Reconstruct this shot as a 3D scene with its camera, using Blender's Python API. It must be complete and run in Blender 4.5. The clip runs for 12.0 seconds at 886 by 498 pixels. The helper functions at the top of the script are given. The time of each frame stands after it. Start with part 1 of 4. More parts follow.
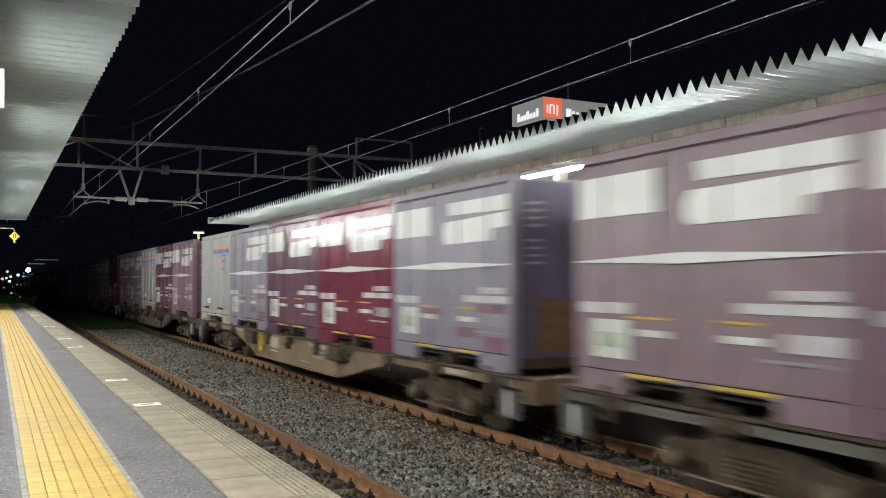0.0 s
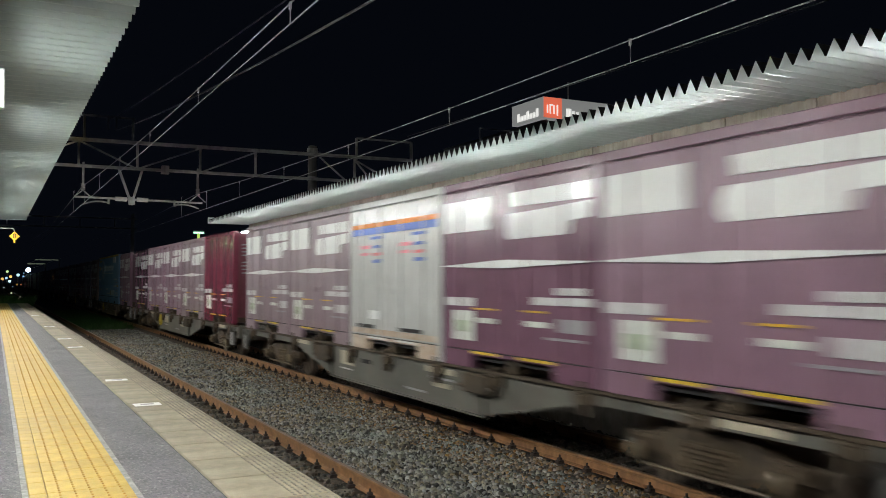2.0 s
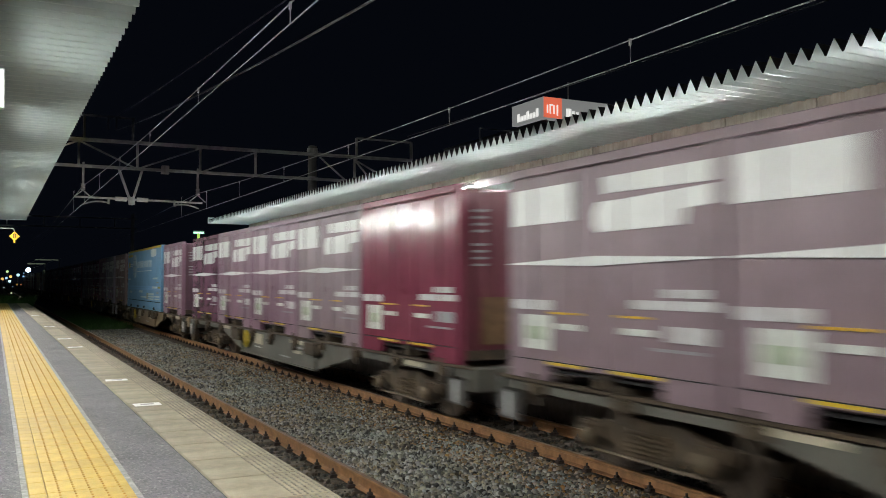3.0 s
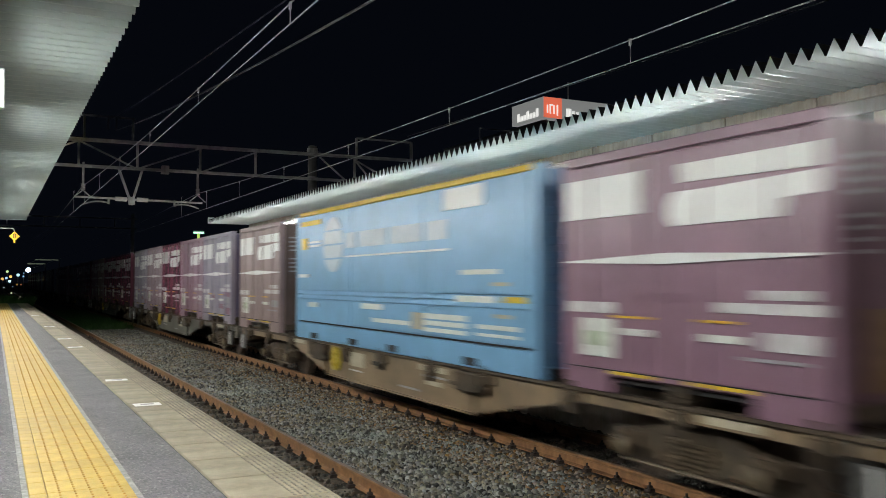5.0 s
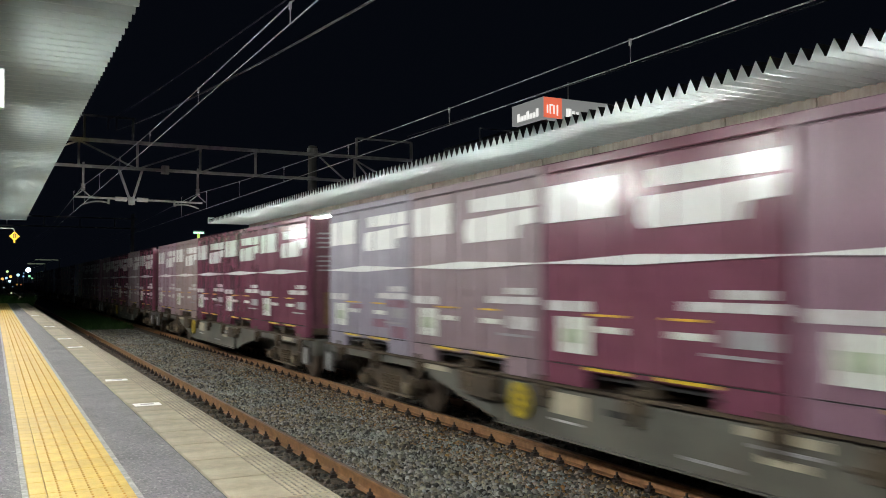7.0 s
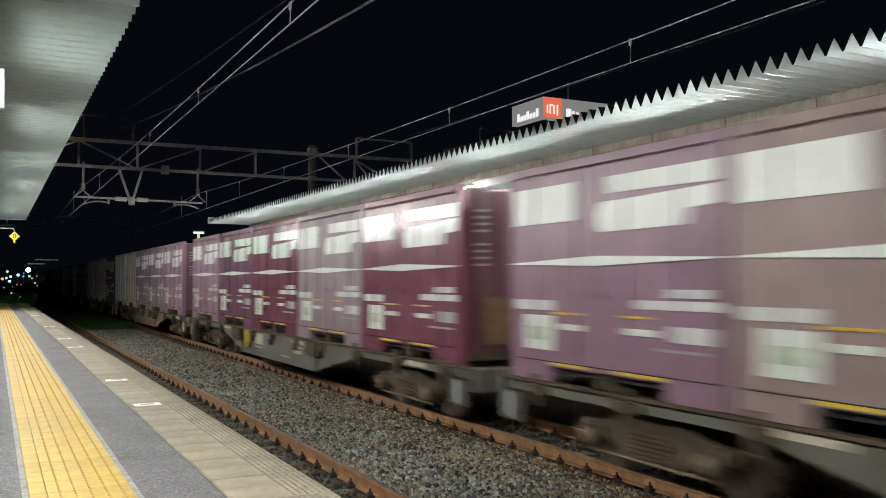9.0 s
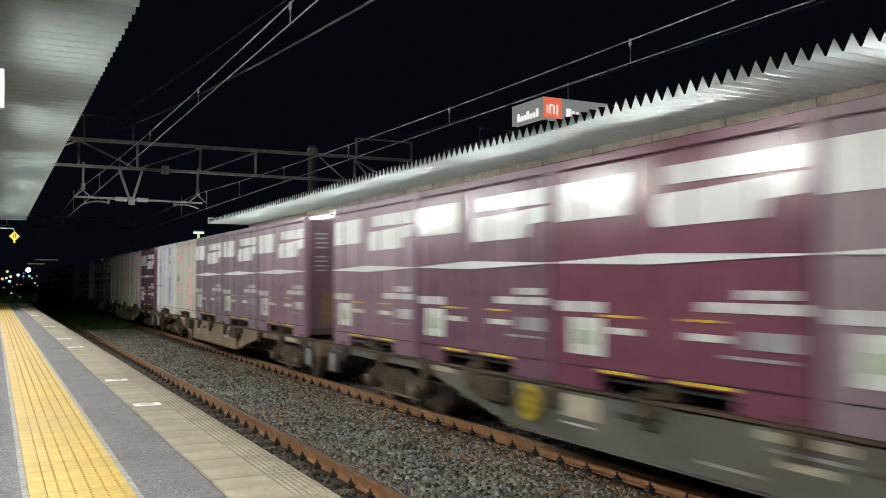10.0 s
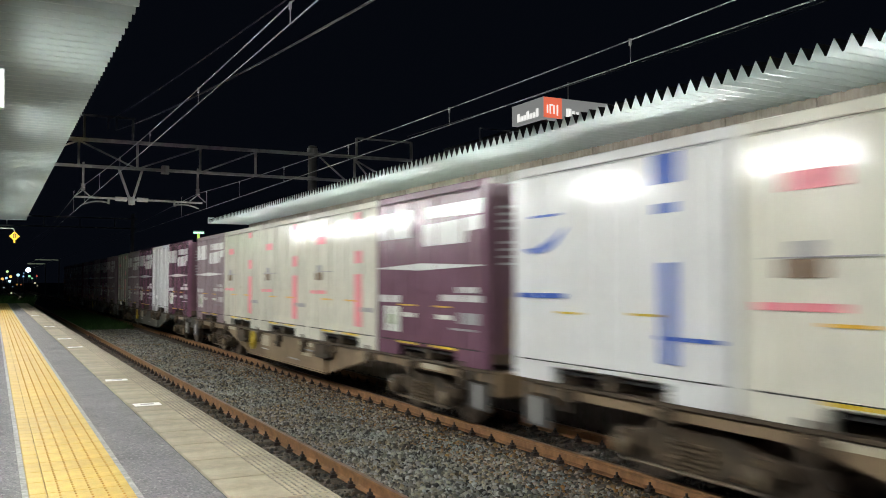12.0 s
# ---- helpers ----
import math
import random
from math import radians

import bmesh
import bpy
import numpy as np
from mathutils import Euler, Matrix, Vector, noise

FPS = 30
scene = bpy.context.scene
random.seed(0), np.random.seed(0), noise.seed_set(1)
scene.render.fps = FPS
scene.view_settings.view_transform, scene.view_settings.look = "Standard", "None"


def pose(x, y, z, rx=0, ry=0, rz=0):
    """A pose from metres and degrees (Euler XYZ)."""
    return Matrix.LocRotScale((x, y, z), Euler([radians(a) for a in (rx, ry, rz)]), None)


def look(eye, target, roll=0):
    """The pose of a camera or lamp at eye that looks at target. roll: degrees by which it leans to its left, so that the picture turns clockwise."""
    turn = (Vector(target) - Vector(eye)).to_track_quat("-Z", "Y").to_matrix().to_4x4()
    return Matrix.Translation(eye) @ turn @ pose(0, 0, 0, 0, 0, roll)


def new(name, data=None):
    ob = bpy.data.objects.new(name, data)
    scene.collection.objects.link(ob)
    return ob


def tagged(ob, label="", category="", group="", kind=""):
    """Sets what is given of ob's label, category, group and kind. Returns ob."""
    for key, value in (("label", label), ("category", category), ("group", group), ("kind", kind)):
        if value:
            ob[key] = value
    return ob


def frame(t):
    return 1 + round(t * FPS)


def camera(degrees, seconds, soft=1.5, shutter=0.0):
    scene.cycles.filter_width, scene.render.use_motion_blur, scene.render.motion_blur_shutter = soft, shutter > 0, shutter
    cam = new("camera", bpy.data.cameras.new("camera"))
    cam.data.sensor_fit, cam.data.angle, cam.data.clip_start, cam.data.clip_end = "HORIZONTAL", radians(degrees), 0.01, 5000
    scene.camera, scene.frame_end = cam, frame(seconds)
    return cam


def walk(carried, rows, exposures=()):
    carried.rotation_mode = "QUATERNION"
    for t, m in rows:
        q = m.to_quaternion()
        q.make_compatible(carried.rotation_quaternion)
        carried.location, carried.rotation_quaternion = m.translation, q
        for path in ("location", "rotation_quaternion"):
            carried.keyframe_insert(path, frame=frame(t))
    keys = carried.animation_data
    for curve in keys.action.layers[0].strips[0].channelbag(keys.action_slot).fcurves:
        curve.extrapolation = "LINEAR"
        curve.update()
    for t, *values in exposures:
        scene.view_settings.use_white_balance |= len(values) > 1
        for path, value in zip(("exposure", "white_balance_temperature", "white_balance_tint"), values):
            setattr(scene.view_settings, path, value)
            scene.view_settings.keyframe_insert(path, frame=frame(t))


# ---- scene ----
cam = camera(54.06, 12.0, soft=0.9, shutter=0.75)
EYE = (0.0, 0.0, 2.19)
YAW, PITCH = radians(27.38), math.atan(58 / 1537)
AIM = (EYE[0] + math.sin(YAW) * math.cos(PITCH), math.cos(YAW) * math.cos(PITCH), EYE[2] + math.sin(PITCH))
walk(cam, [(0.0, look(EYE, AIM)), (12.0, look(EYE, AIM))],
     exposures=[(0.0, 0.0), (1.3, 0.0), (2.0, -0.15), (5.2, -0.15), (5.5, 0.12), (6.4, 0.0), (12.0, 0.0)])

# night sky
world = bpy.data.worlds.new("night")
scene.world = world
world.use_nodes = True
world.node_tree.nodes["Background"].inputs[0].default_value = (0.30, 0.42, 0.75, 1)
world.node_tree.nodes["Background"].inputs[1].default_value = 0.0055
scene.view_settings.exposure = 0.0
TUBE_POWER = 340.0

# layout, metres; z = 0 at the top of the rails, y along the track
TRACK_A, TRACK_B = 3.2, 7.225
PLAT_Z, PLAT_EDGE, PLAT_END = 1.03, 1.69, 52.0
CANOPY_Z, CANOPY_END = 4.92, 42.3
FAR_EDGE = 8.75


# ---- materials ----
def mat(name, color, rough=0.6, metal=0.0, var=0.15, scale=6.0, bump=0.0, bscale=60.0, tint=None, random_var=0.0,
        streak=0.0, spec=0.5, coat=0.0):
    m = bpy.data.materials.new(name)
    m.use_nodes = True
    nt = m.node_tree
    n, l = nt.nodes, nt.links
    b = n["Principled BSDF"]
    b.inputs["Roughness"].default_value = rough
    b.inputs["Metallic"].default_value = metal
    b.inputs["Specular IOR Level"].default_value = spec
    b.inputs["Coat Weight"].default_value = coat
    b.inputs["Coat Roughness"].default_value = 0.12
    tc = n.new("ShaderNodeTexCoord")
    big = n.new("ShaderNodeTexNoise")
    big.inputs["Scale"].default_value = scale
    big.inputs["Detail"].default_value = 6
    big.inputs["Roughness"].default_value = 0.65
    l.new(tc.outputs["Object"], big.inputs["Vector"])
    ramp = n.new("ShaderNodeMapRange")
    ramp.inputs["From Min"].default_value, ramp.inputs["From Max"].default_value = 0.3, 0.7
    l.new(big.outputs["Fac"], ramp.inputs["Value"])
    mix = n.new("ShaderNodeMix")
    mix.data_type = "RGBA"
    c2 = tint if tint else tuple(c * (1 - 2.2 * var) for c in color)
    mix.inputs[6].default_value = (*c2, 1)
    mix.inputs[7].default_value = (*[min(1, c * (1 + var)) for c in color], 1)
    l.new(ramp.outputs["Result"], mix.inputs[0])
    out = mix.outputs[2]
    if streak:
        mp = n.new("ShaderNodeMapping")
        mp.inputs["Scale"].default_value = (9, 9, 0.7)
        st = n.new("ShaderNodeTexNoise")
        st.inputs["Scale"].default_value = 2.0
        st.inputs["Detail"].default_value = 5
        l.new(tc.outputs["Object"], mp.inputs["Vector"])
        l.new(mp.outputs["Vector"], st.inputs["Vector"])
        r2 = n.new("ShaderNodeMapRange")
        r2.inputs["From Min"].default_value, r2.inputs["From Max"].default_value = 0.45, 0.8
        r2.inputs["To Max"].default_value = streak
        l.new(st.outputs["Fac"], r2.inputs["Value"])
        m2 = n.new("ShaderNodeMix")
        m2.data_type = "RGBA"
        m2.inputs[7].default_value = (0.16, 0.10, 0.07, 1)
        l.new(r2.outputs["Result"], m2.inputs[0])
        l.new(out, m2.inputs[6])
        out = m2.outputs[2]
    if random_var:
        oi = n.new("ShaderNodeObjectInfo")
        r3 = n.new("ShaderNodeMapRange")
        r3.inputs["To Min"].default_value, r3.inputs["To Max"].default_value = 1 - random_var, 1 + random_var
        l.new(oi.outputs["Random"], r3.inputs["Value"])
        hs = n.new("ShaderNodeHueSaturation")
        l.new(r3.outputs["Result"], hs.inputs["Value"])
        l.new(out, hs.inputs["Color"])
        out = hs.outputs["Color"]
    l.new(out, b.inputs["Base Color"])
    if bump:
        fn = n.new("ShaderNodeTexNoise")
        fn.inputs["Scale"].default_value = bscale
        fn.inputs["Detail"].default_value = 4
        l.new(tc.outputs["Object"], fn.inputs["Vector"])
        bp = n.new("ShaderNodeBump")
        bp.inputs["Strength"].default_value = bump
        bp.inputs["Distance"].default_value = 0.02
        l.new(fn.outputs["Fac"], bp.inputs["Height"])
        l.new(bp.outputs["Normal"], b.inputs["Normal"])
    return m


def island(m, amount, hue=0.0):
    """Vary a joined mesh piece by piece."""
    n, l = m.node_tree.nodes, m.node_tree.links
    b = n["Principled BSDF"]
    src = b.inputs["Base Color"].links[0].from_socket
    g = n.new("ShaderNodeNewGeometry")
    r = n.new("ShaderNodeMapRange")
    r.inputs["To Min"].default_value, r.inputs["To Max"].default_value = 1 - amount, 1 + amount
    hs = n.new("ShaderNodeHueSaturation")
    l.new(g.outputs["Random Per Island"], r.inputs["Value"])
    l.new(r.outputs["Result"], hs.inputs["Value"])
    if hue:
        mu = n.new("ShaderNodeMath")
        mu.operation = "MULTIPLY"
        mu.inputs[1].default_value = 7.31
        fr = n.new("ShaderNodeMath")
        fr.operation = "FRACT"
        r2 = n.new("ShaderNodeMapRange")
        r2.inputs["To Min"].default_value, r2.inputs["To Max"].default_value = 1 - hue, 1 + hue
        l.new(g.outputs["Random Per Island"], mu.inputs[0])
        l.new(mu.outputs[0], fr.inputs[0])
        l.new(fr.outputs[0], r2.inputs["Value"])
        l.new(r2.outputs["Result"], hs.inputs["Saturation"])
    l.new(src, hs.inputs["Color"])
    l.new(hs.outputs["Color"], b.inputs["Base Color"])
    return m


def speckle(m, scale, dark, light):
    """Grains of lighter and darker stone set in a surface."""
    n, l = m.node_tree.nodes, m.node_tree.links
    b = n["Principled BSDF"]
    src = b.inputs["Base Color"].links[0].from_socket
    tc = n.new("ShaderNodeTexCoord")
    vo = n.new("ShaderNodeTexVoronoi")
    vo.inputs["Scale"].default_value = scale
    l.new(tc.outputs["Object"], vo.inputs["Vector"])
    sep = n.new("ShaderNodeSeparateColor")
    l.new(vo.outputs["Color"], sep.inputs["Color"])
    for channel, at, color in (("Red", 0.80, light), ("Green", 0.72, dark)):
        r = n.new("ShaderNodeMapRange")
        r.inputs["From Min"].default_value, r.inputs["From Max"].default_value = at, at + 0.15
        r.inputs["To Max"].default_value = 0.6
        l.new(sep.outputs[channel], r.inputs["Value"])
        mx = n.new("ShaderNodeMix")
        mx.data_type = "RGBA"
        mx.inputs[7].default_value = (*color, 1)
        l.new(r.outputs["Result"], mx.inputs[0])
        l.new(src, mx.inputs[6])
        src = mx.outputs[2]
    l.new(src, b.inputs["Base Color"])
    return m


def glow(name, color, strength):
    m = bpy.data.materials.new(name)
    m.use_nodes = True
    b = m.node_tree.nodes["Principled BSDF"]
    b.inputs["Base Color"].default_value = (*color, 1)
    b.inputs["Emission Color"].default_value = (*color, 1)
    b.inputs["Emission Strength"].default_value = strength
    return m


def paint(name, color, rough, streak=0.25, var=0.10):
    return mat("paint_" + name, color, rough, var=var, scale=1.6, streak=streak, bump=0.10, bscale=2.2)


# newer coats are glossy, faded ones dull
PAINT = {
    "maroon": paint("maroon", (0.20, 0.066, 0.104), 0.19, 0.2),
    "crimson": paint("crimson", (0.235, 0.05, 0.085), 0.17, 0.15),
    "plum": paint("plum", (0.20, 0.098, 0.145), 0.22, 0.2),
    "mauve": paint("mauve", (0.265, 0.185, 0.212), 0.42, 0.3),
    "dusk": paint("dusk", (0.21, 0.148, 0.182), 0.38, 0.25),
    "rose": paint("rose", (0.265, 0.148, 0.203), 0.34, 0.25),
    "tan": paint("tan", (0.30, 0.21, 0.205), 0.45, 0.35),
    "lilac": paint("lilac", (0.285, 0.255, 0.32), 0.42, 0.25),
    "white": paint("white", (0.82, 0.82, 0.82), 0.16, 0.10, 0.04),
    "silver": paint("silver", (0.60, 0.60, 0.58), 0.22, 0.2, 0.06),
    "cream": paint("cream", (0.80, 0.775, 0.67), 0.16, 0.22, 0.06),
    "sky": paint("sky_blue", (0.19, 0.39, 0.60), 0.34, 0.16, 0.08),
}
# end walls: side paints in darker copies, the shade between neighbours put into colour
SHADED_END_PAINT = {name: paint(name + "_end", color, 0.5, 0.45, 0.15) for name, color in {
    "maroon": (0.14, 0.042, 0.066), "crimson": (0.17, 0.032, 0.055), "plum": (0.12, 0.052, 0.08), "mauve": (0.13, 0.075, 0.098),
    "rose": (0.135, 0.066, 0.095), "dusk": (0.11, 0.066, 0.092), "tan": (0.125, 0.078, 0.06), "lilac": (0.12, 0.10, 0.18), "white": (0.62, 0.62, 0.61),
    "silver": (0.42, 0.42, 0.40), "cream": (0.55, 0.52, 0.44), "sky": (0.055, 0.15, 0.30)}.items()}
GLOSSY = ("maroon", "crimson", "plum", "white", "cream", "silver")
SHEET_WHITE = mat("marking_white", (0.80, 0.80, 0.78), 0.42, var=0.05, scale=3, streak=0.10)
GLOSS_WHITE = mat("marking_white_glossy", (0.84, 0.84, 0.83), 0.17, var=0.04, scale=3, streak=0.06, bump=0.10, bscale=2.2)
TEXT_FADED = mat("marking_faded", (0.55, 0.62, 0.67), 0.45, var=0.10, scale=4, streak=0.1)
SKY_LIGHT = mat("rail_light_blue", (0.24, 0.47, 0.72), 0.35, var=0.08, scale=2, streak=0.1)
RUSTY_WHITE = mat("rust_stained_white", (0.62, 0.55, 0.46), 0.5, var=0.15, scale=3.5, tint=(0.30, 0.16, 0.07))
PAPER = mat("label_paper", (0.72, 0.74, 0.68), 0.5, var=0.10, scale=9)
LABEL_GREEN = mat("label_green", (0.46, 0.54, 0.38), 0.5, var=0.15, scale=9)
YELLOW = mat("marking_yellow", (0.75, 0.52, 0.02), 0.45, var=0.12, scale=8, streak=0.3)
HANDLE = mat("handle_amber", (0.80, 0.45, 0.03), 0.45, var=0.12, scale=8)
ORANGE = mat("marking_orange", (0.80, 0.26, 0.03), 0.45, var=0.12, scale=8)
BLUE = mat("marking_blue", (0.03, 0.10, 0.48), 0.4, var=0.10, scale=8)
REPAINT = mat("repaint_rose", (0.27, 0.12, 0.17), 0.45, var=0.2, scale=6)
RED = mat("marking_red", (0.75, 0.12, 0.13), 0.4, var=0.12, scale=8)
PINK = mat("marking_pink", (0.85, 0.25, 0.30), 0.4, var=0.12, scale=5)
TEXT_PALE = mat("marking_pale", (0.62, 0.60, 0.60), 0.45, var=0.12, scale=9, streak=0.15)
TEXT_GREY = mat("marking_grey", (0.34, 0.325, 0.34), 0.5, var=0.1, scale=8)
# black paints in the shade of gaps, pockets and slots; also joints and digit
BLACK = mat("black_shade_and_print", (0.012, 0.011, 0.011), 0.8, var=0.2, scale=5)
BRASS = mat("plate_ochre", (0.17, 0.095, 0.045), 0.5, var=0.2, scale=7)
STEEL = mat("worn_steel", (0.24, 0.23, 0.22), 0.45, 0.7, var=0.25, scale=9)
WAGON_GREY = mat("wagon_grey_paint", (0.118, 0.117, 0.098), 0.5, var=0.20, scale=1.4, streak=0.6, bump=0.05, bscale=14)
WAGON_BROWN = mat("wagon_brown_paint", (0.245, 0.172, 0.097), 0.55, var=0.22, scale=1.4, streak=0.7, bump=0.05, bscale=14)
WAGON_DIRT = mat("bogie_grime", (0.074, 0.049, 0.027), 0.75, var=0.38, scale=4, bump=0.2, bscale=30)
CREAM_PLATE = mat("cream_plate", (0.50, 0.44, 0.32), 0.55, var=0.12, scale=6)
SPRING = mat("spring_steel", (0.13, 0.092, 0.055), 0.55, 0.2, var=0.25, scale=6)
BOX_CAP = mat("axle_cap", (0.20, 0.15, 0.095), 0.5, 0.2, var=0.25, scale=6)
WHEEL_YELLOW = mat("handwheel_yellow", (0.55, 0.40, 0.03), 0.5, var=0.2, scale=8)
WHEEL = mat("wheel_steel", (0.17, 0.13, 0.10), 0.45, 0.4, var=0.3, scale=7)
RUST = mat("rail_rust", (0.27, 0.13, 0.052), 0.62, 0.1, var=0.22, scale=5, bump=0.15, bscale=80)
RAILTOP = mat("rail_head", (0.30, 0.17, 0.10), 0.38, 0.6, var=0.2, scale=5)
CLIP = mat("rail_clip", (0.045, 0.03, 0.025), 0.7, 0.3, var=0.3, scale=30)
CONCRETE = mat("sleeper_concrete", (0.12, 0.095, 0.075), 0.85, var=0.2, scale=8, bump=0.3)
STONE = island(mat("ballast_stone", (0.165, 0.178, 0.165), 0.75, var=0.22, scale=1.1, bump=0.3, bscale=90,
                   tint=(0.165, 0.128, 0.085)), 0.95, 0.8)
STONE_RUST = island(mat("ballast_stone_rusty", (0.19, 0.15, 0.11), 0.8, var=0.25, scale=1.4, bump=0.3, bscale=90,
                        tint=(0.14, 0.085, 0.045)), 0.8, 0.7)
# dark stones: shade under the train and beside the platform, put into the colour
STONE_SHADED = island(mat("ballast_stone_shaded", (0.075, 0.058, 0.043), 0.7, var=0.25, scale=1.4, bump=0.3, bscale=90), 0.7, 0.5)
BED = mat("ballast_bed", (0.055, 0.047, 0.038), 0.95, var=0.4, scale=18, bump=0.8, bscale=26)
ASPHALT = speckle(mat("asphalt", (0.16, 0.152, 0.155), 0.85, var=0.14, scale=2.2, bump=0.6, bscale=110), 95, (0.06, 0.06, 0.065), (0.33, 0.32, 0.32))
EARTH = mat("dark_ground", (0.05, 0.05, 0.04), 0.95, var=0.3, scale=0.8, bump=0.4, bscale=4)
PLAT_SIDE = mat("platform_concrete", (0.24, 0.23, 0.21), 0.85, var=0.2, scale=2.5, streak=0.4, bump=0.3)
SLAB = mat("edge_slab", (0.305, 0.262, 0.185), 0.75, var=0.18, scale=4, bump=0.2, bscale=120, random_var=0.14)
GRIP = mat("grip_stud", (0.27, 0.24, 0.19), 0.8, var=0.2, scale=20)
TACTILE = mat("tactile_yellow", (0.50, 0.34, 0.072), 0.6, var=0.10, scale=7, bump=0.15, bscale=90, random_var=0.06)
TACTILE_DOT = mat("tactile_dot", (0.50, 0.28, 0.05), 0.65, var=0.2, scale=20)
LINE_WHITE = mat("worn_line_white", (0.33, 0.325, 0.31), 0.85, var=0.22, scale=22)
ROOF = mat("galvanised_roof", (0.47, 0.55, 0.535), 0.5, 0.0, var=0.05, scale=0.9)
# same sheeting, darkened in colour to offset the lamps close below it
ROOF_NEAR = mat("galvanised_roof_darkened", (0.36, 0.42, 0.41), 0.5, 0.0, var=0.05, scale=0.9)
# upper faces of the folds: near-black colour stands in for lack of light
ROOF_TOP = mat("unlit_roof_top", (0.022, 0.021, 0.02), 0.9, var=0.3, scale=3.0, bump=0.1, bscale=20)
FASCIA = mat("soffit_board", (0.26, 0.25, 0.235), 0.6, var=0.10, scale=2.0, streak=0.15)
BEAM = mat("cream_beam", (0.42, 0.375, 0.31), 0.6, var=0.15, scale=3, streak=0.4)
POLE = mat("gantry_steel", (0.42, 0.41, 0.40), 0.6, 0.3, var=0.2, scale=4, streak=0.2)
MAST = mat("mast_concrete", (0.13, 0.125, 0.12), 0.85, var=0.15, scale=3)
CABLE = mat("cable_sheath", (0.10, 0.10, 0.105), 0.6, var=0.1, scale=3)
WIRE = mat("wire_metal", (0.46, 0.46, 0.47), 0.5, 0.5, var=0.15, scale=3)
PORCELAIN = mat("insulator", (0.6, 0.58, 0.55), 0.25, var=0.1, scale=9)
HOUSING = mat("lamp_housing", (0.7, 0.72, 0.72), 0.4, var=0.05)
TUBE = glow("fluorescent_tube", (0.97, 1.0, 0.965), TUBE_POWER)
TUBE_FAR = glow("fluorescent_tube_old", (0.97, 1.0, 0.965), TUBE_POWER * 1.2)
SIGN_YELLOW = mat("sign_yellow", (0.85, 0.45, 0.02), 0.45, var=0.05)
GRASS = mat("grass_blade", (0.045, 0.11, 0.022), 0.7, var=0.3, scale=3)
FACADE = mat("far_facade", (0.10, 0.10, 0.11), 0.85, var=0.15, scale=0.4)
DARKGLASS = mat("far_window", (0.02, 0.022, 0.03), 0.2, var=0.1)


# ---- mesh helpers ----
def box(bm, x0, x1, y0, y1, z0, z1, bev=0.0):
    vs = [bm.verts.new((x, y, z)) for x in (x0, x1) for y in (y0, y1) for z in (z0, z1)]
    fs = [bm.faces.new([vs[i] for i in f]) for f in
          ((0, 1, 3, 2), (4, 6, 7, 5), (0, 4, 5, 1), (2, 3, 7, 6), (0, 2, 6, 4), (1, 5, 7, 3))]
    if bev:
        es = list({e for f in fs for e in f.edges})
        bmesh.ops.bevel(bm, geom=es, offset=bev, segments=1, affect="EDGES", profile=0.5)
    return bm


def prism(bm, pts, axis, a0, a1):
    """Extrude a closed outline of (u, v) along an axis from a0 to a1."""
    def at(u, v, a):
        return {"x": (a, u, v), "y": (u, a, v), "z": (u, v, a)}[axis]
    r0 = [bm.verts.new(at(u, v, a0)) for u, v in pts]
    r1 = [bm.verts.new(at(u, v, a1)) for u, v in pts]
    k = len(pts)
    for i in range(k):
        bm.faces.new((r0[i], r0[(i + 1) % k], r1[(i + 1) % k], r1[i]))
    bm.faces.new(r0[::-1])
    bm.faces.new(r1)
    bmesh.ops.recalc_face_normals(bm, faces=bm.faces)
    return bm


def rod(bm, a, b, r, n=8, r2=None):
    a, b = Vector(a), Vector(b)
    m = Matrix.Translation((a + b) / 2) @ (b - a).to_track_quat("Z", "Y").to_matrix().to_4x4()
    bmesh.ops.create_cone(bm, cap_ends=True, segments=n, radius1=r, radius2=r if r2 is None else r2,
                          depth=(b - a).length, matrix=m)
    return bm


def ring(bm, r, w, n=20):
    """A hoop of square section about the z axis."""
    loops = [[bm.verts.new((q * math.cos(2 * math.pi * i / n), q * math.sin(2 * math.pi * i / n), z)) for i in range(n)]
             for q, z in ((r - w, -w), (r + w, -w), (r + w, w), (r - w, w))]
    for p, q in zip(loops, loops[1:] + loops[:1]):
        for i in range(n):
            bm.faces.new((p[i], p[(i + 1) % n], q[(i + 1) % n], q[i]))
    return bm


def lathe(bm, prof, n=12):
    """Spin an outline of (radius, z) about the z axis."""
    rings = [[bm.verts.new((r * math.cos(2 * math.pi * i / n), r * math.sin(2 * math.pi * i / n), z)) for i in range(n)] for r, z in prof]
    for p, q in zip(rings, rings[1:]):
        for i in range(n):
            bm.faces.new((p[i], p[(i + 1) % n], q[(i + 1) % n], q[i]))
    bm.faces.new(rings[0][::-1])
    bm.faces.new(rings[-1])
    return bm


MESHES = {}


def mesh_of(key, build, material):
    """Build a mesh once and share it."""
    k = (key, material.name)
    if k not in MESHES:
        bm = bmesh.new()
        build(bm)
        me = bpy.data.meshes.new(str(key))
        bm.to_mesh(me)
        bm.free()
        me.materials.append(material)
        MESHES[k] = me
    return MESHES[k]


def shared(name, key, build, material, parent, label="", m=None):
    ob = new(name, mesh_of(key, build, material))
    ob.parent = parent
    if m is not None:
        ob.matrix_basis = m
    return tagged(ob, label)


def part(name, bm, material, parent=None, label=""):
    me = bpy.data.meshes.new(name)
    bm.to_mesh(me)
    bm.free()
    me.materials.append(material)
    ob = new(name, me)
    ob.parent = parent
    return tagged(ob, label)


